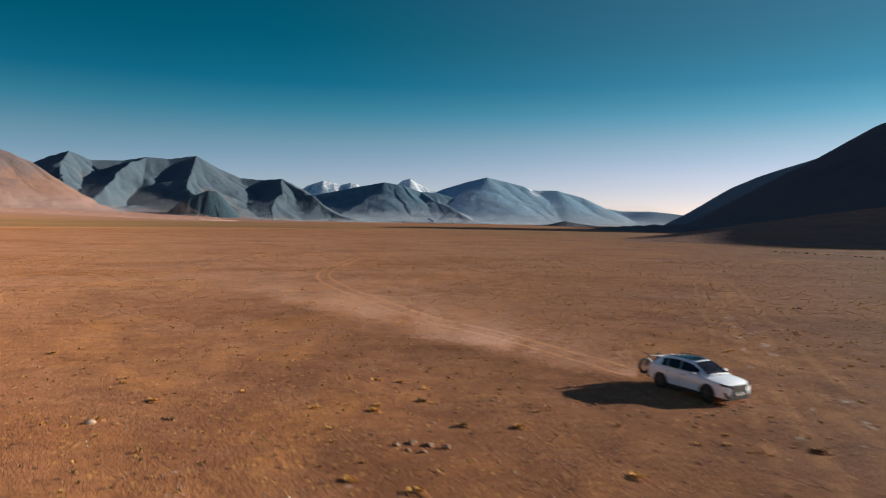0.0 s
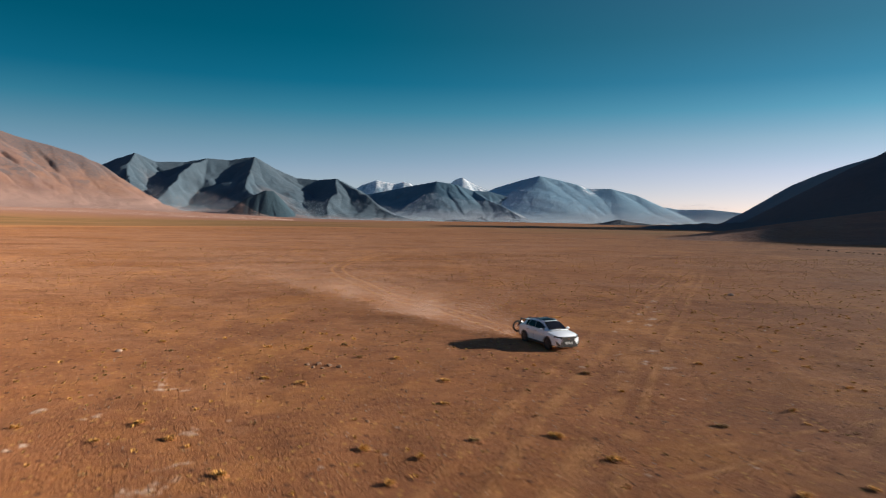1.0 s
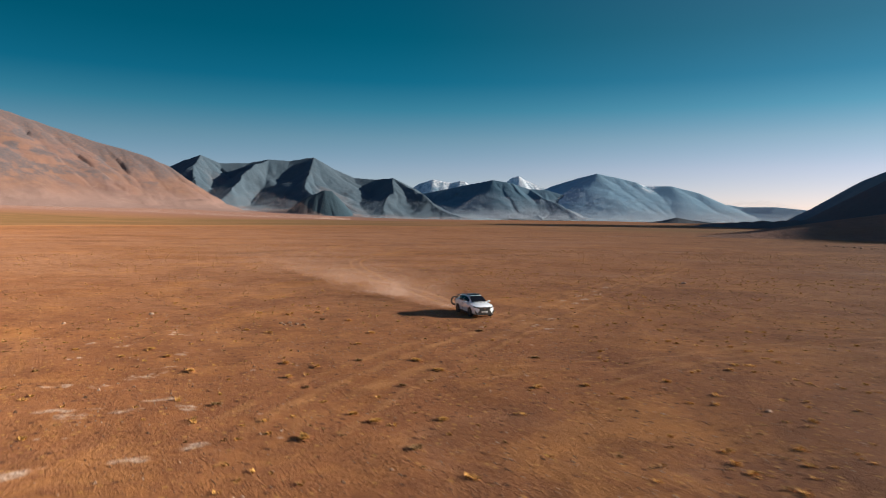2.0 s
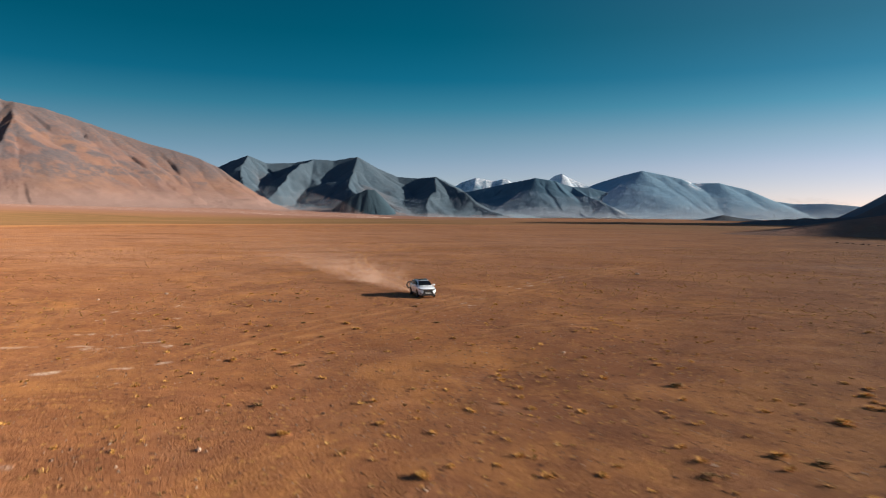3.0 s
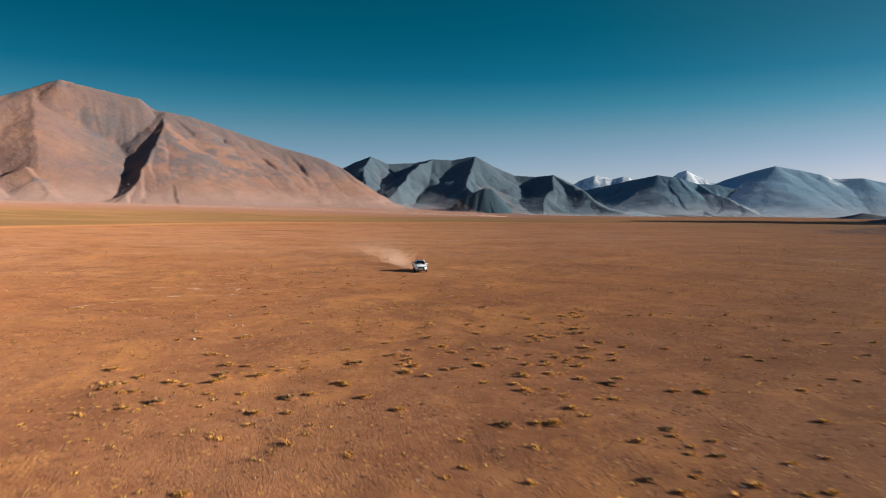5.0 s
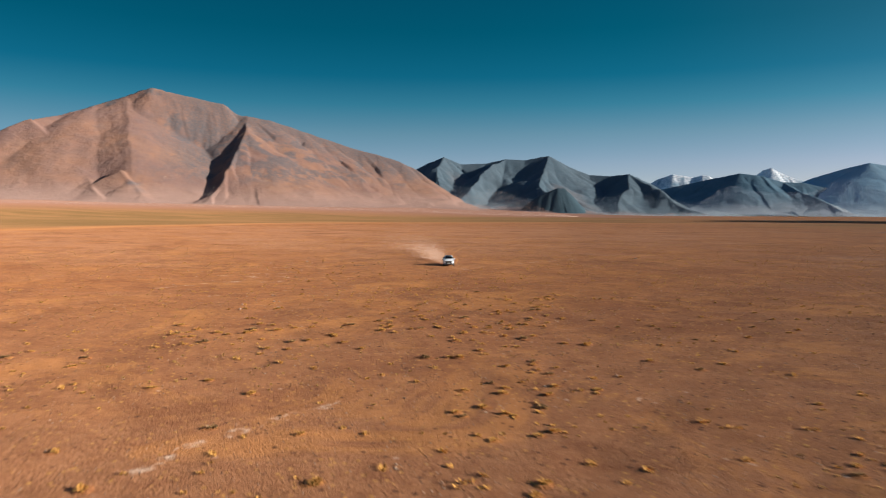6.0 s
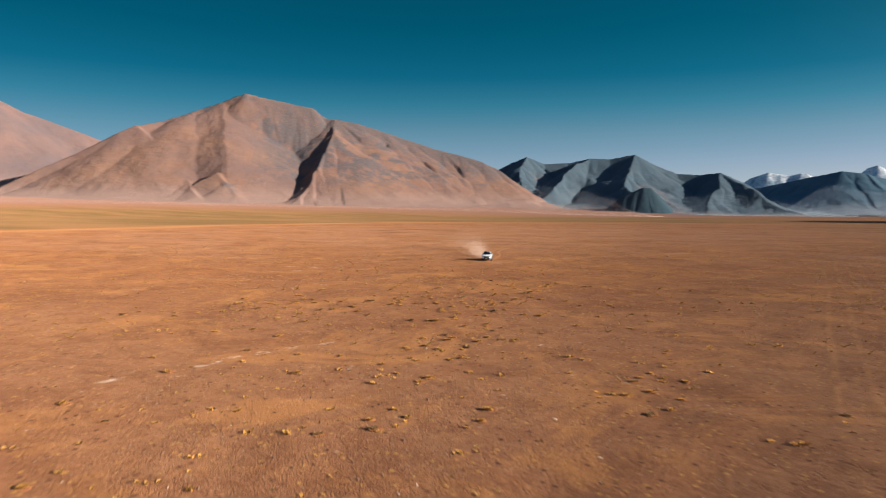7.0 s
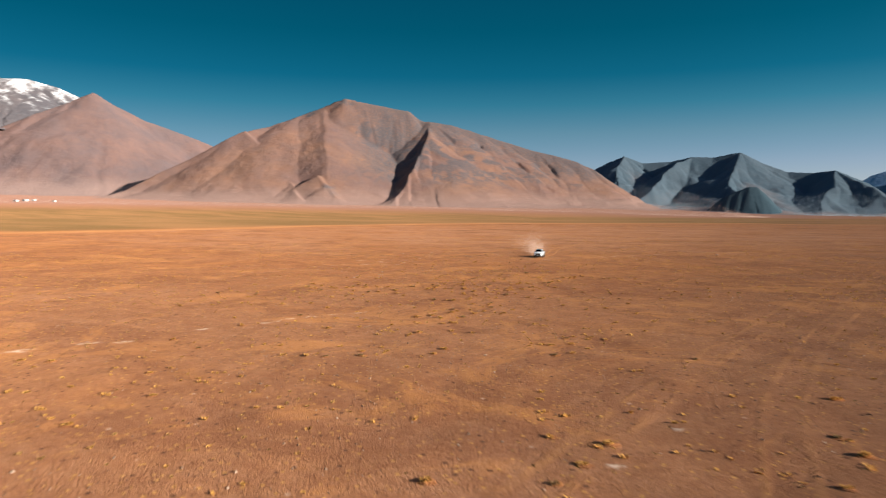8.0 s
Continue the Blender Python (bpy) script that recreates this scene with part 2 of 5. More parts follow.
def sheet(name, x, y, z, keep=None, material=None, split=False, **attributes):
    """A mesh over a grid of points, with named values at its points. split: in triangles."""
    n, k = x.shape
    idx = np.arange(n * k).reshape(n, k)
    q = np.stack((idx[:-1, :-1], idx[1:, :-1], idx[1:, 1:], idx[:-1, 1:]), -1).reshape(-1, 4)
    if keep is not None:
        kk = keep.ravel()
        q = q[kk[q].any(1)]
    if split:
        q = np.concatenate((q[:, (0, 1, 2)], q[:, (0, 2, 3)]))
    me = bpy.data.meshes.new(name)
    me.from_pydata(np.stack((x, y, z), -1).reshape(-1, 3).tolist(), [], q.tolist())
    for key, v in attributes.items():
        a = me.attributes.new(key, "FLOAT", "POINT")
        a.data.foreach_set("value", np.asarray(v, np.float32).ravel())
    me.polygons.foreach_set("use_smooth", [True] * len(me.polygons))
    me.materials.append(material)
    me.update()
    return new(name, me)


def lines(lo, hi, step, reach, grow=1.16):
    """Grid lines: even between lo and hi, ever wider out to reach."""
    mid = list(np.arange(lo, hi + step, step))
    out, s, v = [], step, mid[-1]
    while v < reach:
        s *= grow
        v += s
        out.append(v)
    left, s, v = [], step, mid[0]
    while v > -reach:
        s *= grow
        v -= s
        left.append(v)
    return np.array(left[::-1] + mid + out)


gx, gy = np.meshgrid(lines(-68, 128, 0.62, 5200, 1.065), lines(-88, 150, 0.62, 5200, 1.065), indexing="ij")


def ground_values(x, y):
    """Shares at places x, y of the soil kinds and of tones painted for sun direction."""
    r, az = np.hypot(x - 88, y + 83), np.degrees(np.arctan2(x - 88, y + 83))
    az0 = np.degrees(np.arctan2(x, y))
    border = 330 + 330 * smooth(-75, -20, az) + 80 * (fbm(x / 120, y / 120, 3, 3) - 0.5)
    belt = smooth(0, 60, r - border) * smooth(1900, 1300, r) * smooth(5, -25, az)
    patch = 0.7 * np.exp(-((np.hypot(x, y) - 560) / 130) ** 2) * smooth(-2, 8, az0) * smooth(26, 16, az0)
    # where the sunward dimming is painted into the ground
    east = np.maximum(0.7 * smooth(0, 70, x - 72 - 0.2 * y), 0.85 * smooth(0, 70, x - 28 - 0.10 * y) * smooth(-35, 25, y))
    return dict(
        grass=np.maximum(belt, patch), fan=smooth(1300, 2000, r) * smooth(-2, -20, az) * 0.9,
        line=np.exp(-((r - border - 5) / 18) ** 2) * smooth(0, -25, az) * 0.8,
        soil=smooth(-25, 60, (x - 30) * 0.55 - (y + 10) * 0.83),
        drift=0.9 * smooth(25, 95, np.hypot(x - 35 - 0.75 * np.clip(y * -0.6, -30, 40), y + 15)) * smooth(1200, 500, r) * (1 - 0.6 * smooth(20, -60, x) * smooth(90, 0, y)),
        sunward_dark=east * smooth(900, 500, r), dusty=smooth(190, 60, np.hypot(x + 85, (y - 170) * 0.8)))


ground = sheet("ground", gx, gy, ground_z(gx, gy), None, EARTH, True, **ground_values(gx, gy))
tagged(ground, "wide brown gravel plain with dry earth and sparse grit", "ground", kind="structure")


def mountain(name, label, material, span, depth, crests, slope=0.55, gully=26.0, spacing=110.0, crag=0.0, skew=0.0, calm=None, lumps=0.0,
             snow=None, foot=60.0, n=(300, 140), seed=1, apron=60.0, warp=60.0, streak=None, dark_patches=(), pale=()):
    """A bare mountain as a sheet of heights: each crest is a line of (x, y, height) from which the flanks fall;
    a spur drawn from the crest down may fall differently on its eastern side.
    span: compass range in degrees, depth: range of distances from the plain's middle."""
    az, r = np.meshgrid(np.radians(np.linspace(*span, n[0])), np.linspace(*depth, n[1]), indexing="ij")
    x, y = r * np.sin(az), r * np.cos(az)
    away = np.full(x.shape, 1e9)
    for (x0, y0, _), (x1, y1, _) in zip(crests[0], crests[0][1:]):
        ex, ey = x1 - x0, y1 - y0
        t = np.clip(((x - x0) * ex + (y - y0) * ey) / (ex * ex + ey * ey), 0, 1)
        away = np.minimum(away, np.hypot(x - x0 - t * ex, y - y0 - t * ey))
    loose = warp * (0.25 + 1.35 * smooth(20, 320, away))
    wx = x + (fbm(x / 240, y / 240, 4, seed) - 0.5) * loose
    wy = y + (fbm(x / 240, y / 240, 4, seed + 5) - 0.5) * loose
    z, lines_down = np.full(x.shape, -200.0), np.zeros(x.shape)
    if calm:
        still = 1 - 0.85 * smooth(*calm, np.degrees(az))
        gully, crag = gully * still, crag * still
    for ci, crest in enumerate(crests):
        k = east = slope
        if isinstance(crest, dict):
            k, east, crest = crest["slope"], crest.get("east", crest["slope"]), crest["line"]
        best, hgt, along, run = np.full(x.shape, 1e9), np.zeros(x.shape), np.zeros(x.shape), 0.0
        top = np.full(x.shape, -1e9)
        for (x0, y0, h0), (x1, y1, h1) in zip(crest, crest[1:]):
            ex, ey = x1 - x0, y1 - y0
            length = math.hypot(ex, ey)
            t = np.clip(((wx - x0) * ex + (wy - y0) * ey) / length ** 2, 0, 1)
            d = np.hypot(wx - x0 - t * ex, wy - y0 - t * ey)
            v = h0 + (h1 - h0) * t - np.where((wx - x0) * ey < (wy - y0) * ex, east, k) * d
            hit = v > top
            top = np.where(hit, v, top)
            best, along = np.where(hit, d, best), np.where(hit, run + t * length, along)
            run += length
        s = (along - (skew * best if ci == 0 else 0.0)) / spacing + 0.5 * fbm(x / 300, y / 300, 2, seed + 40 + ci)
        cut = np.abs(2 * value_noise(s, best * 0.0015, seed + 60 + ci) - 1)
        cut2 = np.abs(2 * value_noise(s * 2.7, best * 0.004, seed + 80 + ci) - 1)
        fade = smooth(0, 150, best)
        if ci < 2:
            ridge = best if ci == 0 else np.minimum(ridge, best)
        mark = value_noise(s * 1.5, best * 0.0025 + ci, seed + 99)
        new_z = top - gully * fade * (1 - cut) - 0.4 * gully * fade * (1 - cut2)
        lines_down = np.where(new_z > z, mark, lines_down)
        z = np.maximum(z, new_z)
    calmer = 0.3 + 0.7 * smooth(20, 160, ridge)
    z = z + calmer * ((fbm(x / 60, y / 60, 4, seed + 9) - 0.5) * gully * 0.7 + (fbm(x / 170, y / 170, 4, seed + 13) - 0.5) * lumps)
    base = ground_z(x, y)
    rise = z - base
    z = base + np.where(rise > apron, rise, apron * np.clip((rise + 1.4 * apron) / (2.4 * apron), 0, 1) ** 2) - 0.5
    keep = rise > -1.4 * apron
    f = smooth(foot * 1.6, foot * 0.2, z - base + 30 * (fbm(x / 90, y / 90, 3, seed + 3) - 0.5))
    rough, small = fbm(x / 55, y / 55, 5, seed + 21), fbm(x / 17, y / 17, 4, seed + 27)
    cr = crag * smooth(0.50, 0.66, rough) * smooth(60, 160, z - base)
    cr = np.maximum(cr, 0.9 * crag * smooth(230, 10, ridge + 260 * (rough - 0.5) + 120 * (small - 0.5)) * smooth(60, 140, z - base))
    # dark streaks downhill: bare rock, and the shade of ribs painted in
    cr = np.maximum(cr, 0.9 * crag * smooth(0.52, 0.66, lines_down) * (0.3 + 0.7 * smooth(0.40, 0.54, small)) * smooth(40, 110, z - base))
    # set dark patches: rock, and painted shade
    for ox, oy, size in dark_patches:
        cr = np.maximum(cr, smooth(1.25 * size, 0.1 * size, np.hypot(x - ox, y - oy) + 1.8 * size * (rough - 0.5) + 1.4 * size * (small - 0.5)))
    for ox, oy, size in pale:
        f = np.maximum(f, 0.4 * smooth(1.3 * size, 0, np.hypot(x - ox, y - oy) + 1.2 * size * (rough - 0.5) + 0.8 * size * (small - 0.5)))
    sn = np.zeros(x.shape)
    if snow is not None:
        sn = smooth(snow, snow + 260, z + 420 * (fbm(x / 30, y / 30, 4, seed + 2) - 0.5))
    if streak is not None:
        sn = smooth(streak[2], streak[2] * 0.4, np.hypot(x - streak[0], (y - streak[1]) * 0.5)) * smooth(0.35, 0.55, fbm(x / 25, y / 25, 3, seed))
    ob = sheet(name, x, y, z, keep, material, foot=f, crag=cr, snow=sn)
    return tagged(ob, label, "mountain", "mountains round the plain")


mountain("mountain", "lit brown scree mountain with dark gullies above the plain", BROWN_ROCK, (-80, -18), (1700, 3700), [
    [(-1980, 2049, 397), (-1923, 2116, 386), (-1841, 2200, 352), (-1774, 2268, 322), (-1665, 2363, 277),
     (-1595, 2411, 258), (-1513, 2464, 229), (-1463, 2500, 201), (-1357, 2560, 119), (-1248, 2616, 36)],
    {"slope": 0.95, "line": [(-2330, 1700, 440), (-2298, 1732, 460), (-2238, 1786, 497), (-2187, 1842, 477), (-2107, 1947, 456), (-2064, 1993, 447), (-2014, 2029, 402), (-1980, 2049, 397)]},
    {"slope": 0.58, "line": [(-2400, 905, 0), (-2440, 1106, 112), (-2450, 1287, 246), (-2432, 1427, 329), (-2417, 1545, 364), (-2360, 1647, 420), (-2298, 1732, 458)]},
    {"slope": 0.62, "east": 0.50, "line": [(-1986, 2042, 392), (-1876, 1941, 318), (-1785, 1820, 242), (-1701, 1692, 168), (-1639, 1583, 108), (-1597, 1497, 62)]},
    {"slope": 0.52, "line": [(-2411, 1430, 336), (-2255, 1396, 252), (-2096, 1365, 175), (-1919, 1306, 102), (-1799, 1250, 58)]},
    {"slope": 0.55, "line": [(-1867, 1378, 140), (-1793, 1360, 104), (-1711, 1335, 62)]}],
    slope=0.60, gully=13.0, spacing=40.0, crag=0.95, seed=11, warp=40.0, lumps=12.0, skew=0.55, calm=(-47, -53), apron=28.0, foot=42.0,
    # dark rock, plus painted shade on the gully's west flank and the skyline
    dark_patches=((-1966, 1964, 60), (-1943, 1874, 75), (-1911, 1791, 70), (-1863, 1696, 60), (-1826, 1617, 50), (-1871, 1833, 55), (-1822, 1739, 55), (-1757, 1634, 45), (-1671, 1550, 32), (-1616, 1506, 22), (-2097, 1778, 45), (-2009, 1742, 50), (-1940, 1654, 40), (-2034, 1835, 60), (-2238, 1790, 35), (-2330, 1690, 30), (-1793, 1360, 28), (-1740, 1345, 22)),
    pale=((-1664, 1470, 55), (-1632, 1460, 45)), n=(520, 260))
mountain("mountain", "pink scree mountain half hidden behind the brown one", PINK_ROCK, (-104, -54), (2700, 4650), [
    [(-4004, 593, 367), (-3962, 809, 368), (-3929, 948, 434), (-3890, 1091, 516), (-3843, 1238, 586), (-3804, 1352, 646), (-3770, 1439, 587), (-3706, 1593, 506), (-3620, 1776, 438), (-3558, 1895, 386), (-3458, 2068, 256)],
    [(-3804, 1352, 646), (-3538, 1345, 424), (-3305, 1335, 242)],
    [(-3890, 1091, 516), (-3568, 1115, 297), (-3255, 1104, 125)],
    [(-3706, 1593, 506), (-3448, 1672, 297)],
    [(-3941, 901, 416), (-3629, 912, 234), (-3323, 893, 100)]], slope=0.66, gully=14.0, spacing=120.0, skew=0.5, lumps=30.0, seed=23, n=(220, 130))
mountain("mountain", "grey mountain with patchy snow on its summit", GREY_ROCK, (-100, -62), (4000, 4960), [
    [(-4616, 755, 794), (-4576, 954, 794), (-4538, 1111, 781), (-4501, 1246, 789), (-4459, 1384, 753), (-4421, 1497, 705), (-4333, 1728, 574)]], seed=31, snow=620, n=(320, 180))
mountain("mountain", "dark mountain range with shaded flanks, tinted slate blue for haze", SLATE_HAZED, (-40, -2), (3000, 4700), [
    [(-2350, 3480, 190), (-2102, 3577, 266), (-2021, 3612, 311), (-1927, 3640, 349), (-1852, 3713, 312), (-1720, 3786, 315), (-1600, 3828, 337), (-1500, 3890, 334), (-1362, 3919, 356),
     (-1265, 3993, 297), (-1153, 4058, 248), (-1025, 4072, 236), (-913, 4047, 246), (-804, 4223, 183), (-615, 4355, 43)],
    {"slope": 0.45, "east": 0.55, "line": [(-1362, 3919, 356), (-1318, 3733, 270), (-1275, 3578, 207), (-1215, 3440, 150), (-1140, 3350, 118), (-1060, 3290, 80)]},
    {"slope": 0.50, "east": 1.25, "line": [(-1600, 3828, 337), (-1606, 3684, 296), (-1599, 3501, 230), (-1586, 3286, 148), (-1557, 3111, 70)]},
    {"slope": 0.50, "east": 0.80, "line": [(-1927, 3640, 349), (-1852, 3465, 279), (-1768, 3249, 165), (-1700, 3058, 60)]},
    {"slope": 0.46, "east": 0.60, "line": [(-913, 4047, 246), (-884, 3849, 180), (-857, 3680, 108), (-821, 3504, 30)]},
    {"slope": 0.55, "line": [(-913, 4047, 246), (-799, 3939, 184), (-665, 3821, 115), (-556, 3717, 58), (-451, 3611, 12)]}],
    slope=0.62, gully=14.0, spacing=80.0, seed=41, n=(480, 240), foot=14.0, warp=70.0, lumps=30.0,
    # pale scree, with sunlight on the east slopes painted in
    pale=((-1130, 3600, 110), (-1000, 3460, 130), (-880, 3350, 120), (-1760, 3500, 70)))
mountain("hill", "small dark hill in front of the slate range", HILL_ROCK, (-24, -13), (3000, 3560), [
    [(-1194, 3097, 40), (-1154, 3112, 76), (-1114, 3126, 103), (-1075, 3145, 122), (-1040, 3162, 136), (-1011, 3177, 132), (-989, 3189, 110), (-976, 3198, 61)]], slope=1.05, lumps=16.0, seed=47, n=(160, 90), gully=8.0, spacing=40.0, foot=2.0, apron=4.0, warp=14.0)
mountain("mountain", "distant mountain with ribbed flanks, tinted blue-grey for haze", BLUE_HAZED, (-14, 7), (3800, 4760), [
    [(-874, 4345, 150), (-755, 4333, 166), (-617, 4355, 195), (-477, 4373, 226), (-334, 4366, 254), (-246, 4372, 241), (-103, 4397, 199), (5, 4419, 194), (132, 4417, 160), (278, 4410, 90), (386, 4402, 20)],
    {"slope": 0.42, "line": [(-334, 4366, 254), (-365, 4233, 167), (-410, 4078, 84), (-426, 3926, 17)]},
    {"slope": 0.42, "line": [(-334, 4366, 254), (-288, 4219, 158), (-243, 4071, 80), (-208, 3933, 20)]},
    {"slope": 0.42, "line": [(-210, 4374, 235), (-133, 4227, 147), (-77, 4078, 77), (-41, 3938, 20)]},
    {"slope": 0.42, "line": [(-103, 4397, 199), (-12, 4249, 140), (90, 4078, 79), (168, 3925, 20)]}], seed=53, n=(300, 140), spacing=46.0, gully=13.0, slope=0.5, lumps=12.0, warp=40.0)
mountain("mountain", "mountain tinted pale blue for haze, with a snow streak below its summit", PALE_HAZED, (-6, 24), (3850, 4920), [
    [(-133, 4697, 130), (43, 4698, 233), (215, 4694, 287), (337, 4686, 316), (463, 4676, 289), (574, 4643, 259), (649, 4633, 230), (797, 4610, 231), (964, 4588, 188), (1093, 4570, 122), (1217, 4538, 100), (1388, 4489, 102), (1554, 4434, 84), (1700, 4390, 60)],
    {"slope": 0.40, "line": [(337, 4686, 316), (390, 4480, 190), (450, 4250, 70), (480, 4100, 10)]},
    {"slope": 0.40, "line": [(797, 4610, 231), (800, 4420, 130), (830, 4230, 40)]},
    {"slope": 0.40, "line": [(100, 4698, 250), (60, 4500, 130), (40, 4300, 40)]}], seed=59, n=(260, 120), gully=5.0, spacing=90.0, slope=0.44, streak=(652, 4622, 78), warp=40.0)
mountain("mountain", "far snow peaks on the skyline", PALE_HAZED, (-15, 4), (4550, 4970), [
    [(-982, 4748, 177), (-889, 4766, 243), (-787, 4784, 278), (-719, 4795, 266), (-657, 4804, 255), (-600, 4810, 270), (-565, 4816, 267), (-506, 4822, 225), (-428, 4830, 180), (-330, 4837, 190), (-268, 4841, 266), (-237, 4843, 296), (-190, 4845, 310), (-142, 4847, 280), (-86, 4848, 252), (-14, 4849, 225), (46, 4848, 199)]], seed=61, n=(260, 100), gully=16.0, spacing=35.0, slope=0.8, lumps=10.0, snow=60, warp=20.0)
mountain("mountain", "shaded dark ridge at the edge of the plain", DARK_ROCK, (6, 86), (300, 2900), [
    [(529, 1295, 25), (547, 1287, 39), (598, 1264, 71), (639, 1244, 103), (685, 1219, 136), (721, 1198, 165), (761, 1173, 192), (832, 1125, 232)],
    # next two crests: unseen, added and shaped to throw shadow over foothill and plain
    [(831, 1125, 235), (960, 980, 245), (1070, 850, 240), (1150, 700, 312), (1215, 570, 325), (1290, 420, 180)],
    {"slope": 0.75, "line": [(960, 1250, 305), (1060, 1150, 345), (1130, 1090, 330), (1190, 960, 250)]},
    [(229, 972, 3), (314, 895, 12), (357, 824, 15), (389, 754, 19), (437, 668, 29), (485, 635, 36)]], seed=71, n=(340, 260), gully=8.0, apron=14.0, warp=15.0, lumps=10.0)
mountain("hill", "low brown foothill swelling out of the plain in shade", FOOT_ROCK, (14, 62), (250, 700), [
    [(115, 330, 2.5), (131, 340, 4), (155, 360, 6.5), (175, 373, 8.5), (197, 385, 11.5), (216, 391, 14.5), (233, 393, 17.5), (257, 396, 21), (310, 400, 27), (380, 390, 34), (450, 360, 40)]],
    slope=0.15, seed=75, n=(200, 120), gully=1.6, spacing=18.0, foot=5.0, apron=3.0, warp=10.0, lumps=3.0)
mountain("hill", "low dark mound far out on the plain", DARK_ROCK, (5, 15), (2200, 2700), [
    [(333, 2426, 0), (401, 2416, 9), (448, 2407, 20), (496, 2398, 11), (566, 2382, 4)]], seed=77, n=(80, 50), gully=2.0, slope=0.3, foot=2.0, apron=3.0, warp=5.0)
mountain("mountain", "ridge in the shade behind the dark one, tinted blue-grey for haze", RIDGE_HAZED, (8, 60), (1500, 2900), [
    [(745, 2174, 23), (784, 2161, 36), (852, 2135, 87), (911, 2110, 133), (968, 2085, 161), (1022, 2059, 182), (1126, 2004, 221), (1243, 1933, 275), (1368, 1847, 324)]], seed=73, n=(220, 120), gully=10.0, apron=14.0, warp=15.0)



# ---------------------------------------------------------------- solid grains in place of air haze under the far mountains
def specks(name, label, centres, sizes, material, seed):
    """Airborne dust and stand-in haze: very many loose grains, each a tiny irregular solid."""
    r = np.random.RandomState(seed)
    n = len(centres)
    corner = np.array(((1, 1, 1), (1, -1, -1), (-1, 1, -1), (-1, -1, 1)), float)
    vert = centres[:, None, :] + (corner[None] + r.normal(0, 0.35, (n, 4, 3))) * sizes[:, None, None]
    tri = np.array(((0, 1, 2), (0, 3, 1), (0, 2, 3), (1, 3, 2)))
    face = (np.arange(n)[:, None, None] * 4 + tri[None]).reshape(-1, 3)
    me = bpy.data.meshes.new(name)
    me.from_pydata(vert.reshape(-1, 3).tolist(), [], face.tolist())
    me.materials.append(material)
    return tagged(new(name, me), label, "dust", kind="stuff")


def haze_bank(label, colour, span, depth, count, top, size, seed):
    """Solid grains standing in for air haze before far slopes, densest near the ground."""
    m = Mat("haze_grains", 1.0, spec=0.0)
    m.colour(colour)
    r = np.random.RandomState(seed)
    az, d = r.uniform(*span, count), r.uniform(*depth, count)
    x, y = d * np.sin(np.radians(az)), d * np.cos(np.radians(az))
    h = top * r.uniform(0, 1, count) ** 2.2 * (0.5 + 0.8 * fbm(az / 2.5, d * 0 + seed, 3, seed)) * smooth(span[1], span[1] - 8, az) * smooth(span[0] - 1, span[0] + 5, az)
    return specks("haze_stand_in", label, np.stack((x, y, ground_z(x, y) + h + 1), -1), r.uniform(0.6, 1.0, count) * size, m.m, seed)


# grain colours lift the dark slopes behind, as haze would
haze_bank("pale grains standing in for air haze under the slate range", (0.32, 0.42, 0.49), (-34, -3), (3320, 3470), 90000, 105, 0.30, 3)
haze_bank("pale grains standing in for air haze before the far mountains", (0.42, 0.51, 0.59), (-9, 23), (3700, 3880), 110000, 150, 0.38, 4)
haze_bank("thin grains standing in for dust haze below the brown mountain", (0.52, 0.38, 0.31), (-82, -16), (1720, 1950), 50000, 70, 0.24, 5)

# ---------------------------------------------------------------- marks on the ground
axis_x, axis_y, grid_z = gx[:, 0], gy[0], ground_z(gx, gy)


def surface(x, y):
    """Height of the ground sheet as it is meshed."""
    x, y = np.asarray(x, float), np.asarray(y, float)
    i = np.clip(np.searchsorted(axis_x, x) - 1, 0, len(axis_x) - 2)
    j = np.clip(np.searchsorted(axis_y, y) - 1, 0, len(axis_y) - 2)
    u = (x - axis_x[i]) / (axis_x[i + 1] - axis_x[i])
    v = (y - axis_y[j]) / (axis_y[j + 1] - axis_y[j])
    a, b, c, d = grid_z[i, j], grid_z[i + 1, j], grid_z[i + 1, j + 1], grid_z[i, j + 1]
    return np.where(u >= v, a + (b - a) * u + (c - b) * v, a + (c - d) * u + (d - a) * v)


def curve_through(points, step):
    """Even points along a smooth line through the given ones, and the unit normals."""
    p = np.array(points, float)
    p = np.vstack((2 * p[0] - p[1], p, 2 * p[-1] - p[-2]))
    out = []
    for a, b, c, d in zip(p, p[1:], p[2:], p[3:]):
        t = np.linspace(0, 1, max(2, int(np.hypot(*(c - b)) / step)), endpoint=False)[:, None]
        out.append(0.5 * (2 * b + (c - a) * t + (2 * a - 5 * b + 4 * c - d) * t ** 2 + (3 * b - a - 3 * c + d) * t ** 3))
    out = np.vstack(out)
    d = np.gradient(out, axis=0)
    d /= np.hypot(d[:, 0], d[:, 1])[:, None]
    return out, np.stack((-d[:, 1], d[:, 0]), -1)


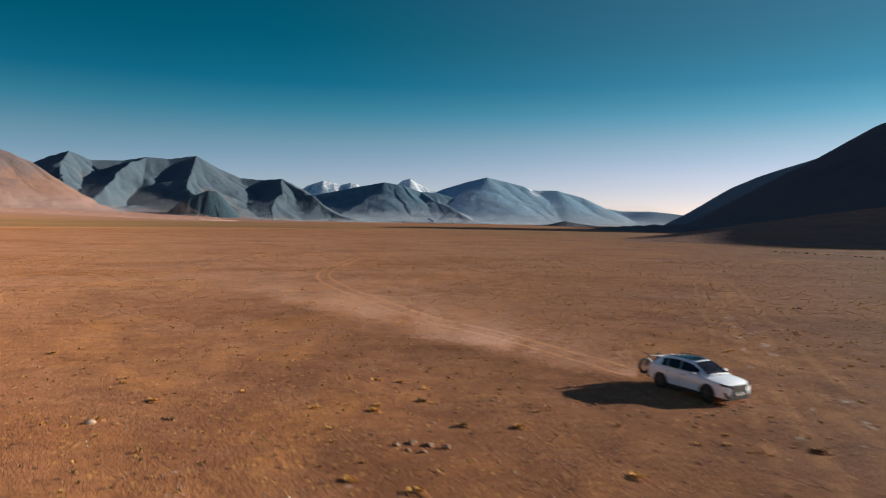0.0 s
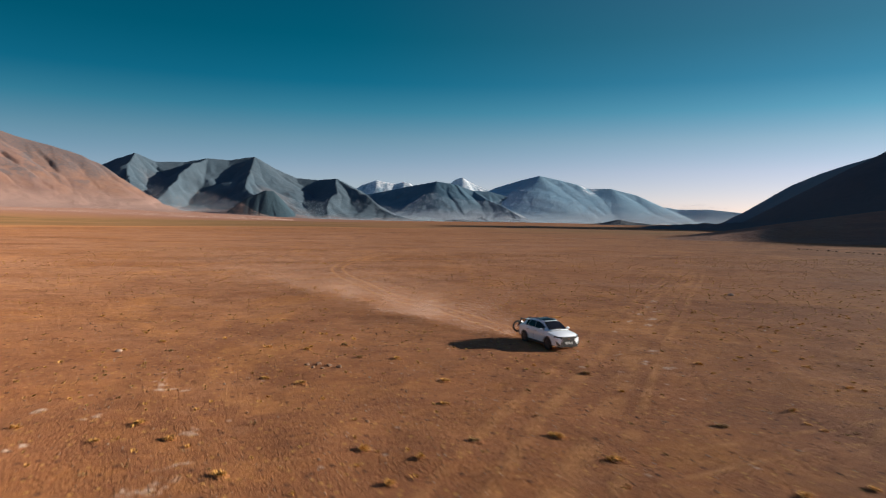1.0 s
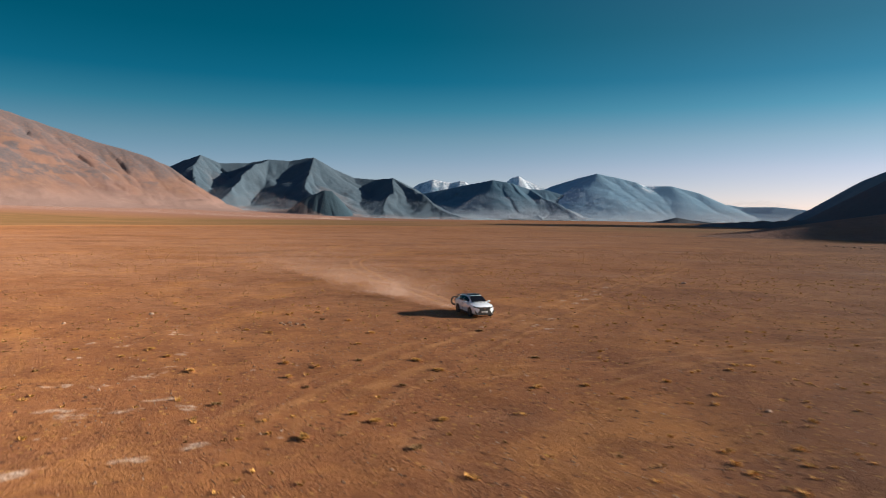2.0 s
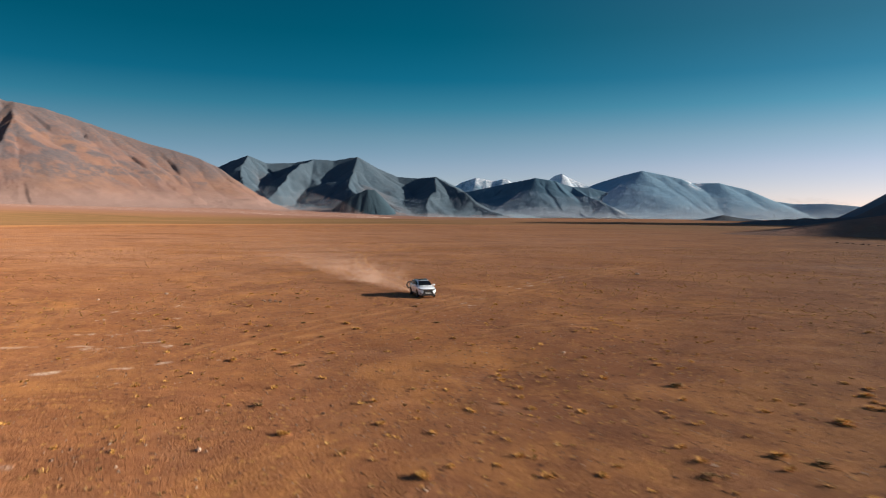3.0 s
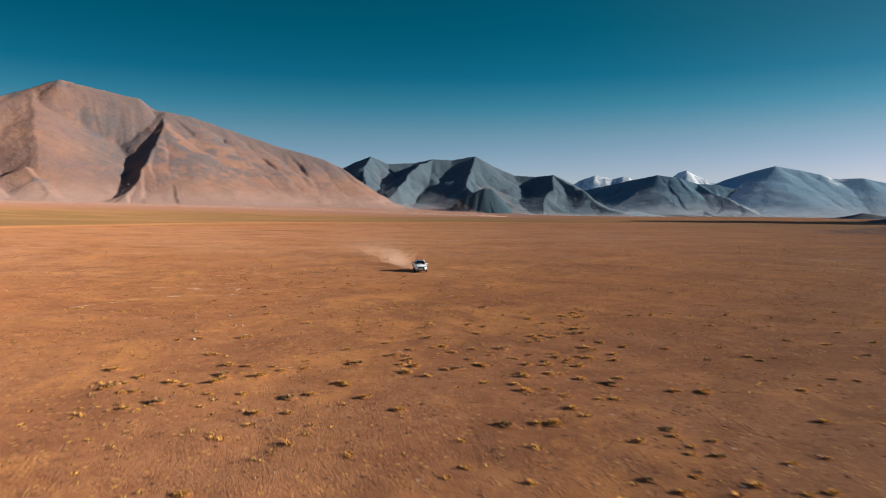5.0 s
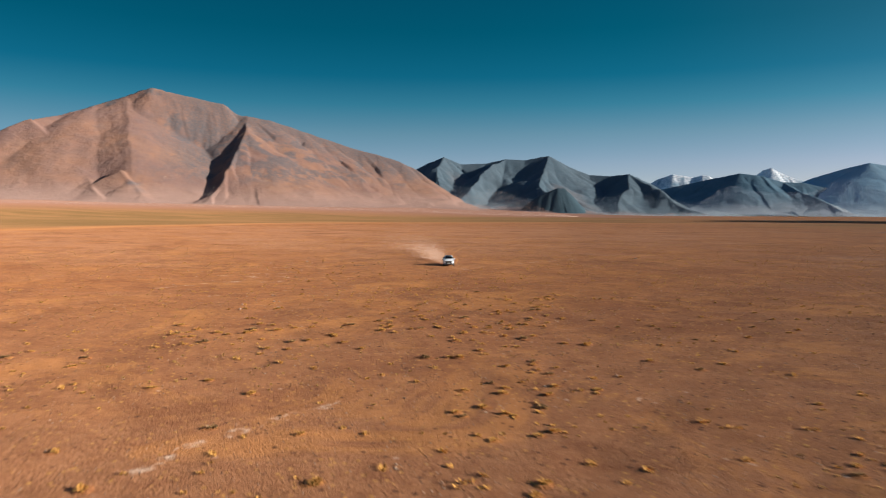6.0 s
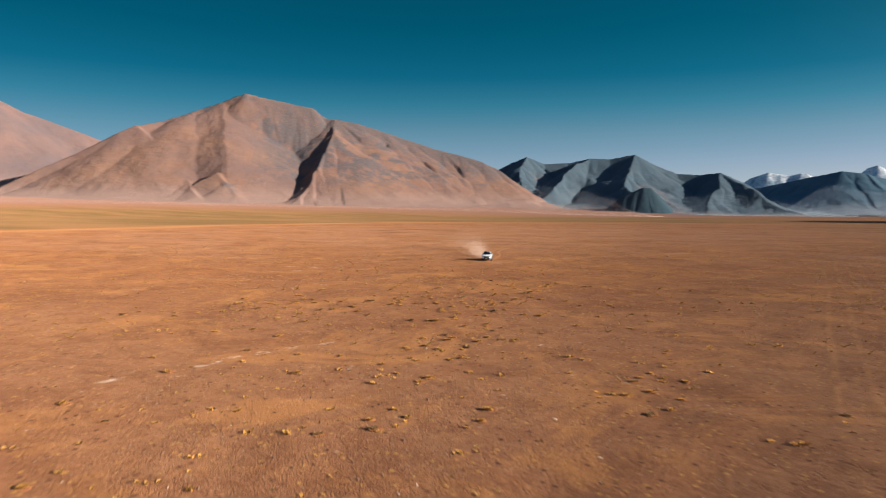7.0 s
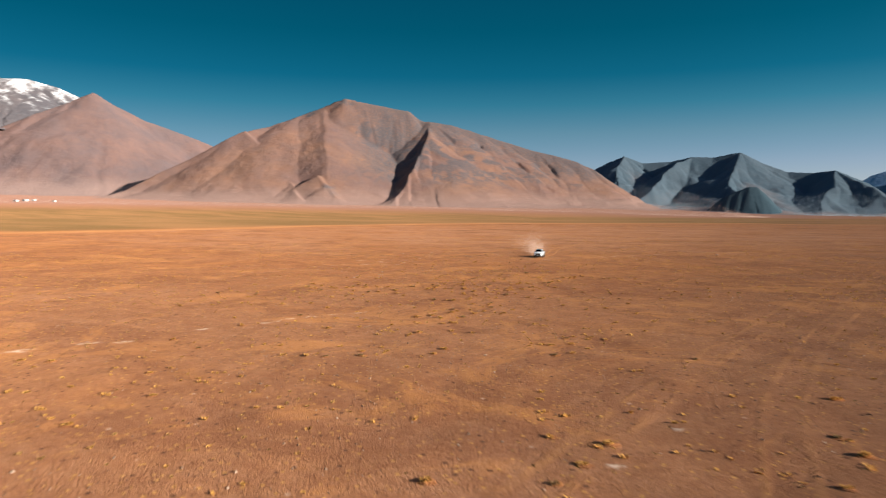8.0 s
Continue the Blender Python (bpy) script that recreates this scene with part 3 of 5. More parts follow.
def rut(label, points, width, strength, offset=0.0, seed=0, lift=0.007):
    """One wheel rut: a strip of pale loose sand along a line, ragged and broken, fading into the earth."""
    c, n = curve_through(points, 0.25)
    run = np.arange(len(c)) * 0.25
    w = width * (0.6 + 0.8 * fbm(run / 3, run * 0 + seed, 3, seed))
    c = c + n * (offset + (fbm(run / 14, run * 0, 2, seed + 4)[:, None] - 0.5) * width * 0.8)
    across = np.array((-1, -0.6, -0.2, 0.2, 0.6, 1))
    x = c[:, :1] + n[:, :1] * w[:, None] * across / 2
    y = c[:, 1:] + n[:, 1:] * w[:, None] * across / 2
    prof = np.array((0, 0.7, 1, 1, 0.7, 0))
    s = strength * prof * smooth(0.32 if strength < 0.9 else 0.05, 0.68 if strength < 0.9 else 0.4, fbm(x / 1.6, y / 1.6, 4, seed + 8)) * np.minimum(1, np.minimum(run, run[::-1]) / 4)[:, None]
    z = surface(x, y) + np.where(prof > 0, lift, -0.003)
    ob = sheet("wheel_rut", x, y, z, None, EARTH, sand=s, **ground_values(x, y))
    return tagged(ob, label, "track", "wheel ruts", "structure")


fresh = [(-15.6, 141), (-16.4, 106), (-15.2, 90), (-12.2, 79), (-8.2, 69), (-2.6, 55), (4.6, 43), (9.0, 34.2), (11.4, 29.3)]
for side in (-0.8, 0.8):
    rut("fresh pale wheel rut curving over the brown plain", fresh, 0.5, 1.0, side, 3, 0.010)
old_diagonal = [(37.9, 93.7), (24.6, 54.7), (19.8, 40.5), (15.1, 26), (11.6, 15.2), (9.5, 8), (8.2, 2), (7.6, -4)]
for side, wd, st in ((-2.6, 0.7, 0.6), (-1.0, 1.0, 0.75), (0.9, 1.3, 0.8), (2.4, 0.7, 0.7)):
    rut("old broad sandy wheel rut across the plain", old_diagonal, wd, st, side, 11 + int(side * 3))
old_cross = [(10.5, 6.0), (14.2, 8.6), (18.1, 10.8), (24, 14), (34, 18)]
for side in (-0.8, 0.8):
    rut("faint sandy wheel rut between tufts", old_cross, 0.5, 0.85, side, 23)
for side in (-0.25, 0.25):
    rut("short faint pair of wheel marks", [(-6.6, 25.5), (-5.4, 21.5), (-3.2, 15.5), (-1.6, 11.5)], 0.26, 0.5, side, 29, 0.003)
for side in (-0.8, 0.8):
    rut("long faint wheel rut leading to the mountains", [(-45, 50), (-39.9, 61.5), (-36.8, 77), (-35.3, 124), (-38, 180)], 0.9, 0.85, side, 31)
    rut("faint level wheel rut over dark earth", [(17.9, 6.2), (28.5, 17.9), (42.8, 25.8), (57.6, 32.8), (80, 42)], 0.6, 0.6, side, 37)
    rut("faint wheel rut leading away over the plain", [(17, 33), (18.8, 38.8), (23, 55), (28.7, 70), (40, 100)], 0.6, 0.6, side, 41)
winding = [(66, 180), (62, 127), (61.0, 80), (64, 45), (68.6, 5), (71.5, -22), (74.0, -42), (76.2, -56), (78.5, -68)]
for side in (-0.8, 0.8):
    rut("old sandy wheel rut beside dark soil", winding, 0.6, 0.4, side, 47)
    rut("faint old rut crossing other ruts", [(84, 150), (72, 105), (66, 66), (68.5, 32), (73, 2), (76.5, -26), (80, -48), (86, -66)], 0.5, 0.36, side, 53)


def crust(label, points, seed):
    """A row of white salt patches: (x, y, length, width, turn) each, thin ragged sheets on the earth."""
    xs, ys, zs, vs, faces, base = [], [], [], [], [], 0
    rnd = random.Random(seed)
    for px, py, a, b, turn in points:
        n, rings = 18, 5
        ang = np.linspace(0, 2 * math.pi, n, endpoint=False)
        edge_r = 0.6 + 0.7 * fbm(np.cos(ang) * 1.5 + px, np.sin(ang) * 1.5 + py, 3, seed)
        for k in range(rings):
            q = k / (rings - 1)
            u, v = 0.85 * a * q * edge_r * np.cos(ang), 1.7 * b * q * edge_r * np.sin(ang)
            ct, st = math.cos(radians(turn)), math.sin(radians(turn))
            x, y = px + u * ct - v * st, py + u * st + v * ct
            xs.extend(x), ys.extend(y), zs.extend(surface(x, y) + (0.008 if q < 0.9 else -0.006))
            vs.extend(0.95 * (1 - q ** 2) * smooth(0.38, 0.62, fbm(x / 0.28, y / 0.28, 3, seed + 2)))
            for i in range(n):
                if k:
                    j = (i + 1) % n
                    faces.append((base + (k - 1) * n + i, base + k * n + i, base + k * n + j, base + (k - 1) * n + j))
        base += n * rings
    me = bpy.data.meshes.new("salt_crust")
    me.from_pydata(list(zip(xs, ys, zs)), [], faces)
    at = me.attributes.new("salt", "FLOAT", "POINT")
    at.data.foreach_set("value", np.array(vs, np.float32))
    for key, value in ground_values(np.array(xs), np.array(ys)).items():
        at = me.attributes.new(key, "FLOAT", "POINT")
        at.data.foreach_set("value", value.astype(np.float32))
    me.materials.append(EARTH)
    return tagged(new("salt_crust", me), label, "salt crust", kind="stuff")


crust("white salt crust in patches on brown earth", [
    (-0.6, -1.7, 1.0, 0.35, 20), (0.9, -0.8, 0.8, 0.3, 25), (3.1, 0.0, 0.35, 0.45, 60), (-1.8, 4.7, 0.9, 0.25, 15), (-1.4, 5.6, 0.6, 0.2, 20),
    (-2.8, 10, 0.5, 0.5, 50), (-7, 11.3, 0.5, 0.3, 10), (-9.5, 11.9, 0.4, 0.25, 0), (-3.9, 2.3, 0.5, 0.2, 10), (-2.6, 2.5, 0.5, 0.2, 10),
    (-7, 16.9, 0.3, 1.2, 20), (-6.4, 15.4, 0.7, 0.2, -40)], 5)
crust("broken white salt lines along old ruts", [
    (-5, -2.8, 1.8, 0.3, 28), (-1.3, -1.1, 1.6, 0.25, 30), (1.3, 1.1, 1.2, 0.25, 35), (0.3, -10.7, 1.2, 0.35, 50), (1.7, -7.5, 1.4, 0.3, 45),
    (4.3, -5.7, 1.2, 0.3, 40), (5.5, -4.1, 0.9, 0.25, 45), (10.1, -18.6, 0.4, 0.25, 20), (-0.3, -16.3, 1.8, 0.3, 85), (0.4, -13.2, 1.3, 0.3, 60),
    (9.7, -19, 0.4, 0.2, 20)], 6)
crust("white salt line across the gravel", [
    (43.9, -53.9, 0.75, 0.24, 80), (43.7, -52.6, 0.62, 0.20, 100), (43.4, -51.2, 0.75, 0.20, 85), (43.6, -49.4, 0.88, 0.27, 80), (43.9, -47.4, 0.88, 0.34, 80),
    (44.3, -45.0, 1.00, 0.27, 80), (42.5, -70.5, 1.75, 0.51, 80), (42.4, -66.2, 1.25, 0.51, 75), (43.6, -64.5, 1.00, 0.34, 70), (42.9, -58.5, 1.12, 0.27, 85)], 7)
crust("thin white salt flecks on the brown earth", [
    (-0.9, -1.9, 0.33, 0.15, 13), (-0.7, -1.6, 0.57, 0.14, 27), (-0.4, -1.5, 0.27, 0.08, 43), (0.6, -0.9, 0.41, 0.15, 2), (0.9, -0.6, 0.6, 0.14, 43),
    (1.3, -0.5, 0.44, 0.13, 45), (3.1, -0.1, 0.3, 0.16, 45), (3.2, 0.3, 0.57, 0.13, -10), (-1.9, 6.4, 0.48, 0.09, 38), (-1.6, 6.8, 0.59, 0.09, 39),
    (-2.2, 4.8, 0.26, 0.18, 20), (-1.5, 4.8, 0.46, 0.19, 14), (-1.4, 5.3, 0.5, 0.19, 15), (-2.7, 9.8, 0.5, 0.15, 49), (-6.8, 11.1, 0.3, 0.12, -8),
    (-7.0, 10.6, 0.3, 0.11, 33), (-9.5, 11.7, 0.4, 0.16, 9), (-7.5, 7.5, 0.4, 0.18, 26), (-7.4, 7.9, 0.37, 0.15, 27), (-7.4, 17.1, 0.33, 0.12, 48),
    (-6.1, 15.7, 0.58, 0.18, 28), (-7.9, 18.5, 0.48, 0.1, 45), (-5.3, 15.3, 0.36, 0.15, 26), (-3.8, 2.0, 0.45, 0.17, 3), (-2.4, 2.3, 0.47, 0.2, 7),
    (-2.1, 2.6, 0.35, 0.09, 44), (-2.0, 4.2, 0.47, 0.14, 12), (-4.4, 1.8, 0.53, 0.13, -1), (-5.6, 13.7, 0.26, 0.13, 16), (-13.5, 12.6, 0.56, 0.09, 29)], 9)
crust("thin white salt streak over the gravel", [
    (43.8, -53.7, 0.6, 0.11, 88), (43.8, -53.1, 0.43, 0.15, 78), (43.6, -52.6, 0.5, 0.16, 79), (43.3, -51.8, 0.3, 0.09, 87), (43.9, -49.9, 0.31, 0.1, 83),
    (43.9, -49.2, 0.42, 0.1, 92), (43.8, -48.4, 0.32, 0.15, 80), (43.9, -47.8, 0.44, 0.09, 82), (43.8, -47.1, 0.45, 0.15, 82), (43.8, -46.5, 0.56, 0.13, 87),
    (44.2, -45.1, 0.34, 0.16, 95), (44.4, -44.5, 0.5, 0.11, 93), (44.4, -44.0, 0.59, 0.15, 83), (45.0, -56.3, 0.69, 0.12, 87), (46.6, -58.2, 0.44, 0.14, 88),
    (44.4, -56.1, 0.43, 0.11, 88), (56.0, -37.0, 0.55, 0.08, 90)], 10)
crust("small white crust marks in sandy ruts", [
    (20.5, 41.6, 1.0, 0.4, 70), (16.3, 24.8, 0.4, 0.25, 50), (17.1, 23.1, 0.5, 0.25, 20), (15.2, 26.6, 0.6, 0.2, 70), (78.9, -62.4, 0.6, 0.25, 60),
    (78.7, -57, 0.4, 0.3, 40), (22.2, 47.2, 1.0, 0.3, 70), (18.6, 36.5, 0.9, 0.3, 72), (12.6, 22.3, 0.5, 0.2, 60),
    (23.7, 54.5, 1.9, 0.3, 71), (22.1, 49.9, 1.6, 0.25, 71), (20.4, 44.8, 1.8, 0.25, 71), (18.7, 40.4, 1.3, 0.2, 71), (16.6, 35.1, 1.2, 0.2, 71),
    (20.7, 42.0, 1.5, 0.3, 71), (19.7, 38.8, 1.2, 0.25, 71), (17.4, 27.6, 0.9, 0.3, 65), (16.1, 24.1, 0.6, 0.2, 65), (17.3, 23.3, 0.6, 0.2, 20)], 8)

# ---------------------------------------------------------------- dry tufts and stones


def tuft_material(name, a, b):
    m = Mat(name, 0.85, spec=0.2)
    info = m.t.nodes.new("ShaderNodeNewGeometry")
    m.colour(m.mix(info.outputs["Random Per Island"], a, b))
    return m.m


STRAW = tuft_material("dry_straw", (0.62, 0.33, 0.085), (0.44, 0.225, 0.06))
WITHERED = tuft_material("withered_scrub", (0.36, 0.21, 0.08), (0.20, 0.12, 0.06))
m = Mat("pebble", 0.85, spec=0.3)
geo = m.t.nodes.new("ShaderNodeNewGeometry")
m.colour(m.mix(m.span(geo.outputs["Random Per Island"], 0.55, 1.0), (0.17, 0.10, 0.065), (0.52, 0.38, 0.27)))
PEBBLE = m.m
m = Mat("field_stone", 0.85, spec=0.3)
stone_mix = m.mix(m.noise(0.12, 5, 0.6, local=True), (0.30, 0.19, 0.13), (0.45, 0.32, 0.23))
m.colour(stone_mix)
m.bump(m.noise(0.05, 5, 0.6, local=True), 0.5, 0.01)
STONE = m.m


m = Mat("dark_field_stone", 0.85, spec=0.3)
m.colour(m.mix(m.noise(0.12, 5, 0.6, local=True), (0.12, 0.07, 0.045), (0.22, 0.13, 0.08)))
m.bump(m.noise(0.05, 5, 0.6, local=True), 0.5, 0.01)
DARK_STONE = m.m
SMALL_STRAW = tuft_material("small_straw", (0.50, 0.29, 0.09), (0.36, 0.20, 0.07))


def blades(rnd, cx, cy, cz, count, spread, height, verts, faces, thick=0.02):
    """Grass blades fanned out of one root: thin bent wedges."""
    for _ in range(count):
        a = rnd.uniform(0, 2 * math.pi)
        rr = spread * math.sqrt(rnd.random()) * 0.55
        lean = rnd.uniform(0.15, 1.0) * spread
        h = height * rnd.uniform(0.45, 1.0) * (1 - 0.35 * rr / spread)
        w = thick * rnd.uniform(0.6, 1.5)
        px, py = cx + rr * math.cos(a), cy + rr * math.sin(a)
        a2 = a + rnd.uniform(-0.7, 0.7)
        dx, dy = math.cos(a2), math.sin(a2)
        k = len(verts)
        verts += [(px - dy * w, py + dx * w, cz - 0.02), (px + dy * w, py - dx * w, cz - 0.02),
                  (px + dx * lean * 0.45 + dy * w * 0.8, py + dy * lean * 0.45 - dx * w * 0.8, cz + h * 0.75),
                  (px + dx * lean * 0.45 - dy * w * 0.8, py + dy * lean * 0.45 + dx * w * 0.8, cz + h * 0.75),
                  (px + dx * lean, py + dy * lean, cz + h * rnd.uniform(0.75, 1.0))]
        faces += [(k, k + 1, k + 2, k + 3), (k + 3, k + 2, k + 4)]


def mesh_of(name, verts, faces, material):
    me = bpy.data.meshes.new(name)
    me.from_pydata(verts, [], faces)
    me.materials.append(material)
    return me


def tussock(seed, material, label):
    """A clump of dry grass: several roots close together on a small sand mound."""
    rnd = random.Random(seed)
    v, f = [], []
    for _ in range(rnd.randint(3, 5)):
        a, r = rnd.uniform(0, 6.28), rnd.uniform(0, 0.2)
        blades(rnd, r * math.cos(a) * 1.4, r * math.sin(a), 0.02, 46, rnd.uniform(0.16, 0.26), rnd.uniform(0.13, 0.24), v, f)
    ob = new("dry_tussock", mesh_of("dry_tussock", v, f, material))
    bm = bmesh.new()
    bmesh.ops.create_icosphere(bm, subdivisions=2, radius=1.0)
    for q in bm.verts:
        k = 0.75 + 0.5 * rnd.random()
        q.co = Vector((q.co.x * 0.42 * k, q.co.y * 0.36 * k, q.co.z * 0.07 - 0.005))
    me = bpy.data.meshes.new("sand_mound")
    bm.to_mesh(me)
    me.materials.append(EARTH)
    mound = new("sand_mound", me)
    mound.parent = ob
    return tagged(ob, label, "grass tuft", "tussocks on the plain")


kinds = [tussock(i, STRAW if i % 4 else WITHERED, "golden dry grass tussock on brown gravel" if i % 4 else "withered dark grass tussock on brown gravel")
         for i in range(8)]
tufts_a = [
    (0.9, 23.6), (2.9, 23.4), (-14.1, 29.2), (-12.5, 23.6), (-0.8, 27), (-2.6, 25.4), (-1.8, 30.4), (-11.6, 26.2),
    (-10, 24.1), (-2.7, 18.3), (-0.7, 17.3), (5.7, 18.6), (12.7, 21.3), (-20.9, 35.9), (3.7, 8.8), (5.7, 8.1),
    (7.4, 9.9), (6, 14.6), (-0, 6), (-3, 9), (4, 0.7), (9.8, 0.3), (10.9, -0.4), (11.9, 8.6),
    (10.8, 5), (16.8, 6.3),
]
tufts_b = [
    (20.5, 4.9), (18.9, 7), (6.6, 4.1), (5, 6), (13.3, 0.3), (10.3, 11), (16.5, 12.8), (26.5, 11.9),
    (-5.3, 8.5), (-4.7, 10.5), (14.4, -10.5), (16.9, -13.5), (19.9, -11.5), (9, -2.8), (12.8, -3.1), (22.7, -16.3),
    (27.8, -17.8), (27.9, -14.8), (31.1, -14.1), (33.1, -18.1), (31.4, -20.8), (33.6, -11.8), (34.9, -12.3), (35.4, -15),
    (37.2, -20.9), (33.7, -22.3),
]
tufts_c = [
    (38.7, -20.1), (35.1, -20.6), (21.9, -22.8), (19.9, -24.5), (42, -12.2), (40.6, -14.5), (40, -16.3), (39.1, -14.4),
    (44.6, -2.3), (39.5, -2.6), (37, -7.3), (40.6, -4.4), (31.6, -2.6), (41.2, -10.5), (23.9, -27.8), (26.5, -29.7),
    (27.5, -31.6), (29.5, -31.2), (29.8, -29.8), (30.6, -28.8), (32.3, -26.5), (34.1, -31), (36.2, -32.6), (38.6, -33.9),
    (33.2, -34), (30.9, -34.3),
]
tufts_d = [
    (28.4, -33.1), (26.5, -34), (28.6, -37.1), (21.9, -33.1), (24.2, -33.6), (26.3, -36.1), (24.6, -35.8), (33.3, -36.5),
    (35.7, -26.2), (36, -27.6), (38.1, -26.2), (39, -24.7), (37.8, -23.3), (36.3, -22.1), (33.4, -24.2), (41.9, -26.5),
    (42.9, -25.4), (44.5, -25.5), (46.1, -26.2), (46.6, -28.6), (44.5, -29.3), (42.6, -29.2), (43.2, -34.1), (44.9, -33.2),
    (45.2, -30.9), (50.2, -25.6),
]
tufts_e = [
    (52.9, -16.6), (54.9, -9.2), (42.6, -14.8), (39.3, -5), (41.9, -22.3), (43.9, -23), (43.9, -20.4), (43.2, -17.5),
    (39.8, -8.3), (41, -9), (41.9, -20), (41.2, -23.6), (48.9, -37.5), (50.2, -39.2), (50.5, -41.9), (51.7, -42.4),
    (52.6, -40.5), (52.7, -45.7), (54.2, -43.5), (55.7, -48.8), (64.3, -42.9), (63.2, -33.9), (54, -36.7), (53.1, -34.4),
    (50.8, -34.6), (49.4, -33),
]
tufts_f = [
    (45.6, -39.2), (48.3, -39.5), (50.3, -43.4), (40.1, -44.9), (49.5, -52.1), (39.9, -54.2), (42.5, -49.7), (46, -48.6),
    (43.8, -55.8), (27.6, -45.5), (26.2, -43.7), (36.5, -44.1), (35.4, -46.6), (22, -44.3), (22.5, -45.9), (48.9, -26.2),
    (43, -21.5), (45.1, -18.7), (34.7, -24.8), (30.1, -23.5), (29.6, -27.1), (45.3, -61.9), (49.2, -62.2), (58, -56),
    (57.7, -54), (58.9, -54.7),
]
tufts_g = [
    (57.7, -58.5), (61.8, -53.5), (61.1, -51.8), (65.7, -44.5), (66.9, -48), (64.9, -45.7), (66.4, -41.3), (67.3, -44.9),
    (73.7, -43.5), (53.6, -67.2), (26.9, -51.4), (85.2, -59.1), (78.3, -65), (78.1, -63.1), (75.6, -61.4), (77.8, -60.7),
    (83.7, -54), (85, -55.6), (75.2, -67.8), (82.2, -47.8), (59, -56.8), (46.9, -70), (60.5, -73.6), (58.3, -69.2),
]
tufts_h = [
    (37.4, -14.4), (37.2, -11.8), (39.7, -13.9), (38.6, -9.2), (41.5, -12.7), (38.8, -4.8), (40.3, -5.1), (39.3, -0.5),
    (43.4, -18.5), (45.4, -20.4), (43.8, -15.1), (45.3, -16.0), (42.3, -21.2), (43.9, -22.1), (42.3, -23.2), (46.3, -24.8),
    (49.1, -32.3), (50.7, -33.0), (52.0, -36.9), (52.2, -38.5), (52.4, -40.1), (49.9, -38.2), (48.2, -34.1), (47.8, -15.6),
]
tufts_i = [
    (50.2, -18.0), (50.8, -13.7), (52.4, -15.9), (50.1, -4.5), (56.0, -20.5), (57.2, -20.3), (54.4, -23.7), (54.8, -28.7),
    (57.6, -29.2), (58.8, -23.6), (58.6, -27.5), (46.0, 15.9), (51.2, 2.1), (46.8, 0.4), (44.1, -2.6), (57.1, -9.6),
    (59.0, -12.4), (60.1, -7.7), (58.5, -4.1), (61.8, -6.6), (62.6, -6.0), (61.5, -14.4), (59.1, -17.5), (62.0, -12.3),
]
placed = 0
rnd = random.Random(12)
for row in (tufts_a, tufts_b, tufts_c, tufts_d, tufts_e, tufts_f, tufts_g, tufts_h, tufts_i):
    for tx, ty in row:
        k = kinds[placed % len(kinds)]
        s = rnd.uniform(0.6, 0.95) * (1.25 if row is tufts_c or row is tufts_d else 1.0)
        m4 = pose(tx, ty, float(surface(tx, ty)), 0, 0, rnd.uniform(0, 360))
        if placed < len(kinds):
            k.matrix_basis = m4 @ Matrix.Diagonal((s, s, s, 1))
        else:
            copy_thing(k, m4).scale = (s, s, s * rnd.uniform(0.8, 1.1))
        placed += 1
        if row in (tufts_c, tufts_d, tufts_e) and rnd.random() < 0.8:
            sx, sy = tx + rnd.uniform(-1.3, 1.3), ty + rnd.uniform(-1.3, 1.3)
            copy_thing(kinds[1 + placed % 3], pose(sx, sy, float(surface(sx, sy)), 0, 0, rnd.uniform(0, 360))).scale = (s * 0.8, s * 0.8, s * 0.75)


def stone(px, py, size, seed, label, material=STONE):
    rnd = random.Random(seed)
    bm = bmesh.new()
    bmesh.ops.create_icosphere(bm, subdivisions=3, radius=0.5)
    ax = Vector((1.0, rnd.uniform(0.6, 0.9), rnd.uniform(0.45, 0.7)))
    for q in bm.verts:
        k = 1 + 0.35 * noise.noise(q.co * 2.3 + Vector((seed, 0, 0))) + 0.12 * noise.noise(q.co * 6 + Vector((0, seed, 0)))
        q.co = Vector((q.co.x * ax.x, q.co.y * ax.y, max(q.co.z * ax.z, -0.12))) * k * size
    me = bpy.data.meshes.new("stone")
    bm.to_mesh(me)
    me.materials.append(material)
    ob = new("stone", me)
    ob.matrix_basis = pose(px, py, float(surface(px, py)) + 0.08 * size, 0, 0, rnd.uniform(0, 360))
    return tagged(ob, label, "stone", "loose stones on the plain")


for i, (px, py, size) in enumerate(((21.5, -22.2, 0.34), (17.6, -22.6, 0.3), (19.8, -25.1, 0.36), (18.4, -19.3, 0.28), (18.9, -19.2, 0.25),
                                    (14.9, -15.7, 0.24), (33.5, 61.9, 0.6), (-12.6, 23.2, 0.4), (-16, 18, 0.3), (26, 4, 0.26))):
    stone(px, py, size, 30 + i, "pale rough stone lying on brown gravel")
for i, (px, py, size) in enumerate(((-1.5, 21.3, 0.30), (-1.0, 21.6, 0.36), (-0.4, 21.5, 0.34), (0.15, 21.3, 0.30), (-0.6, 20.8, 0.26), (-1.1, 20.9, 0.22))):
    stone(px, py, size, 50 + i, "dark brown stone in a small heap of stones", DARK_STONE)


# a low broken bank of dark stones out on the plain
rnd = random.Random(44)
for i in range(34):
    q = i / 33
    px, py = 106.5 + 8 * math.sin(q * 1.9) + rnd.uniform(-1.2, 1.2), 214 - 46 * (q + 0.03 * math.sin(q * 40)) + rnd.uniform(-1.5, 1.5)
    stone(px, py, 0.35 + 0.8 * rnd.random() ** 2, 120 + i, "dark stone in a low broken bank of stones", DARK_STONE)


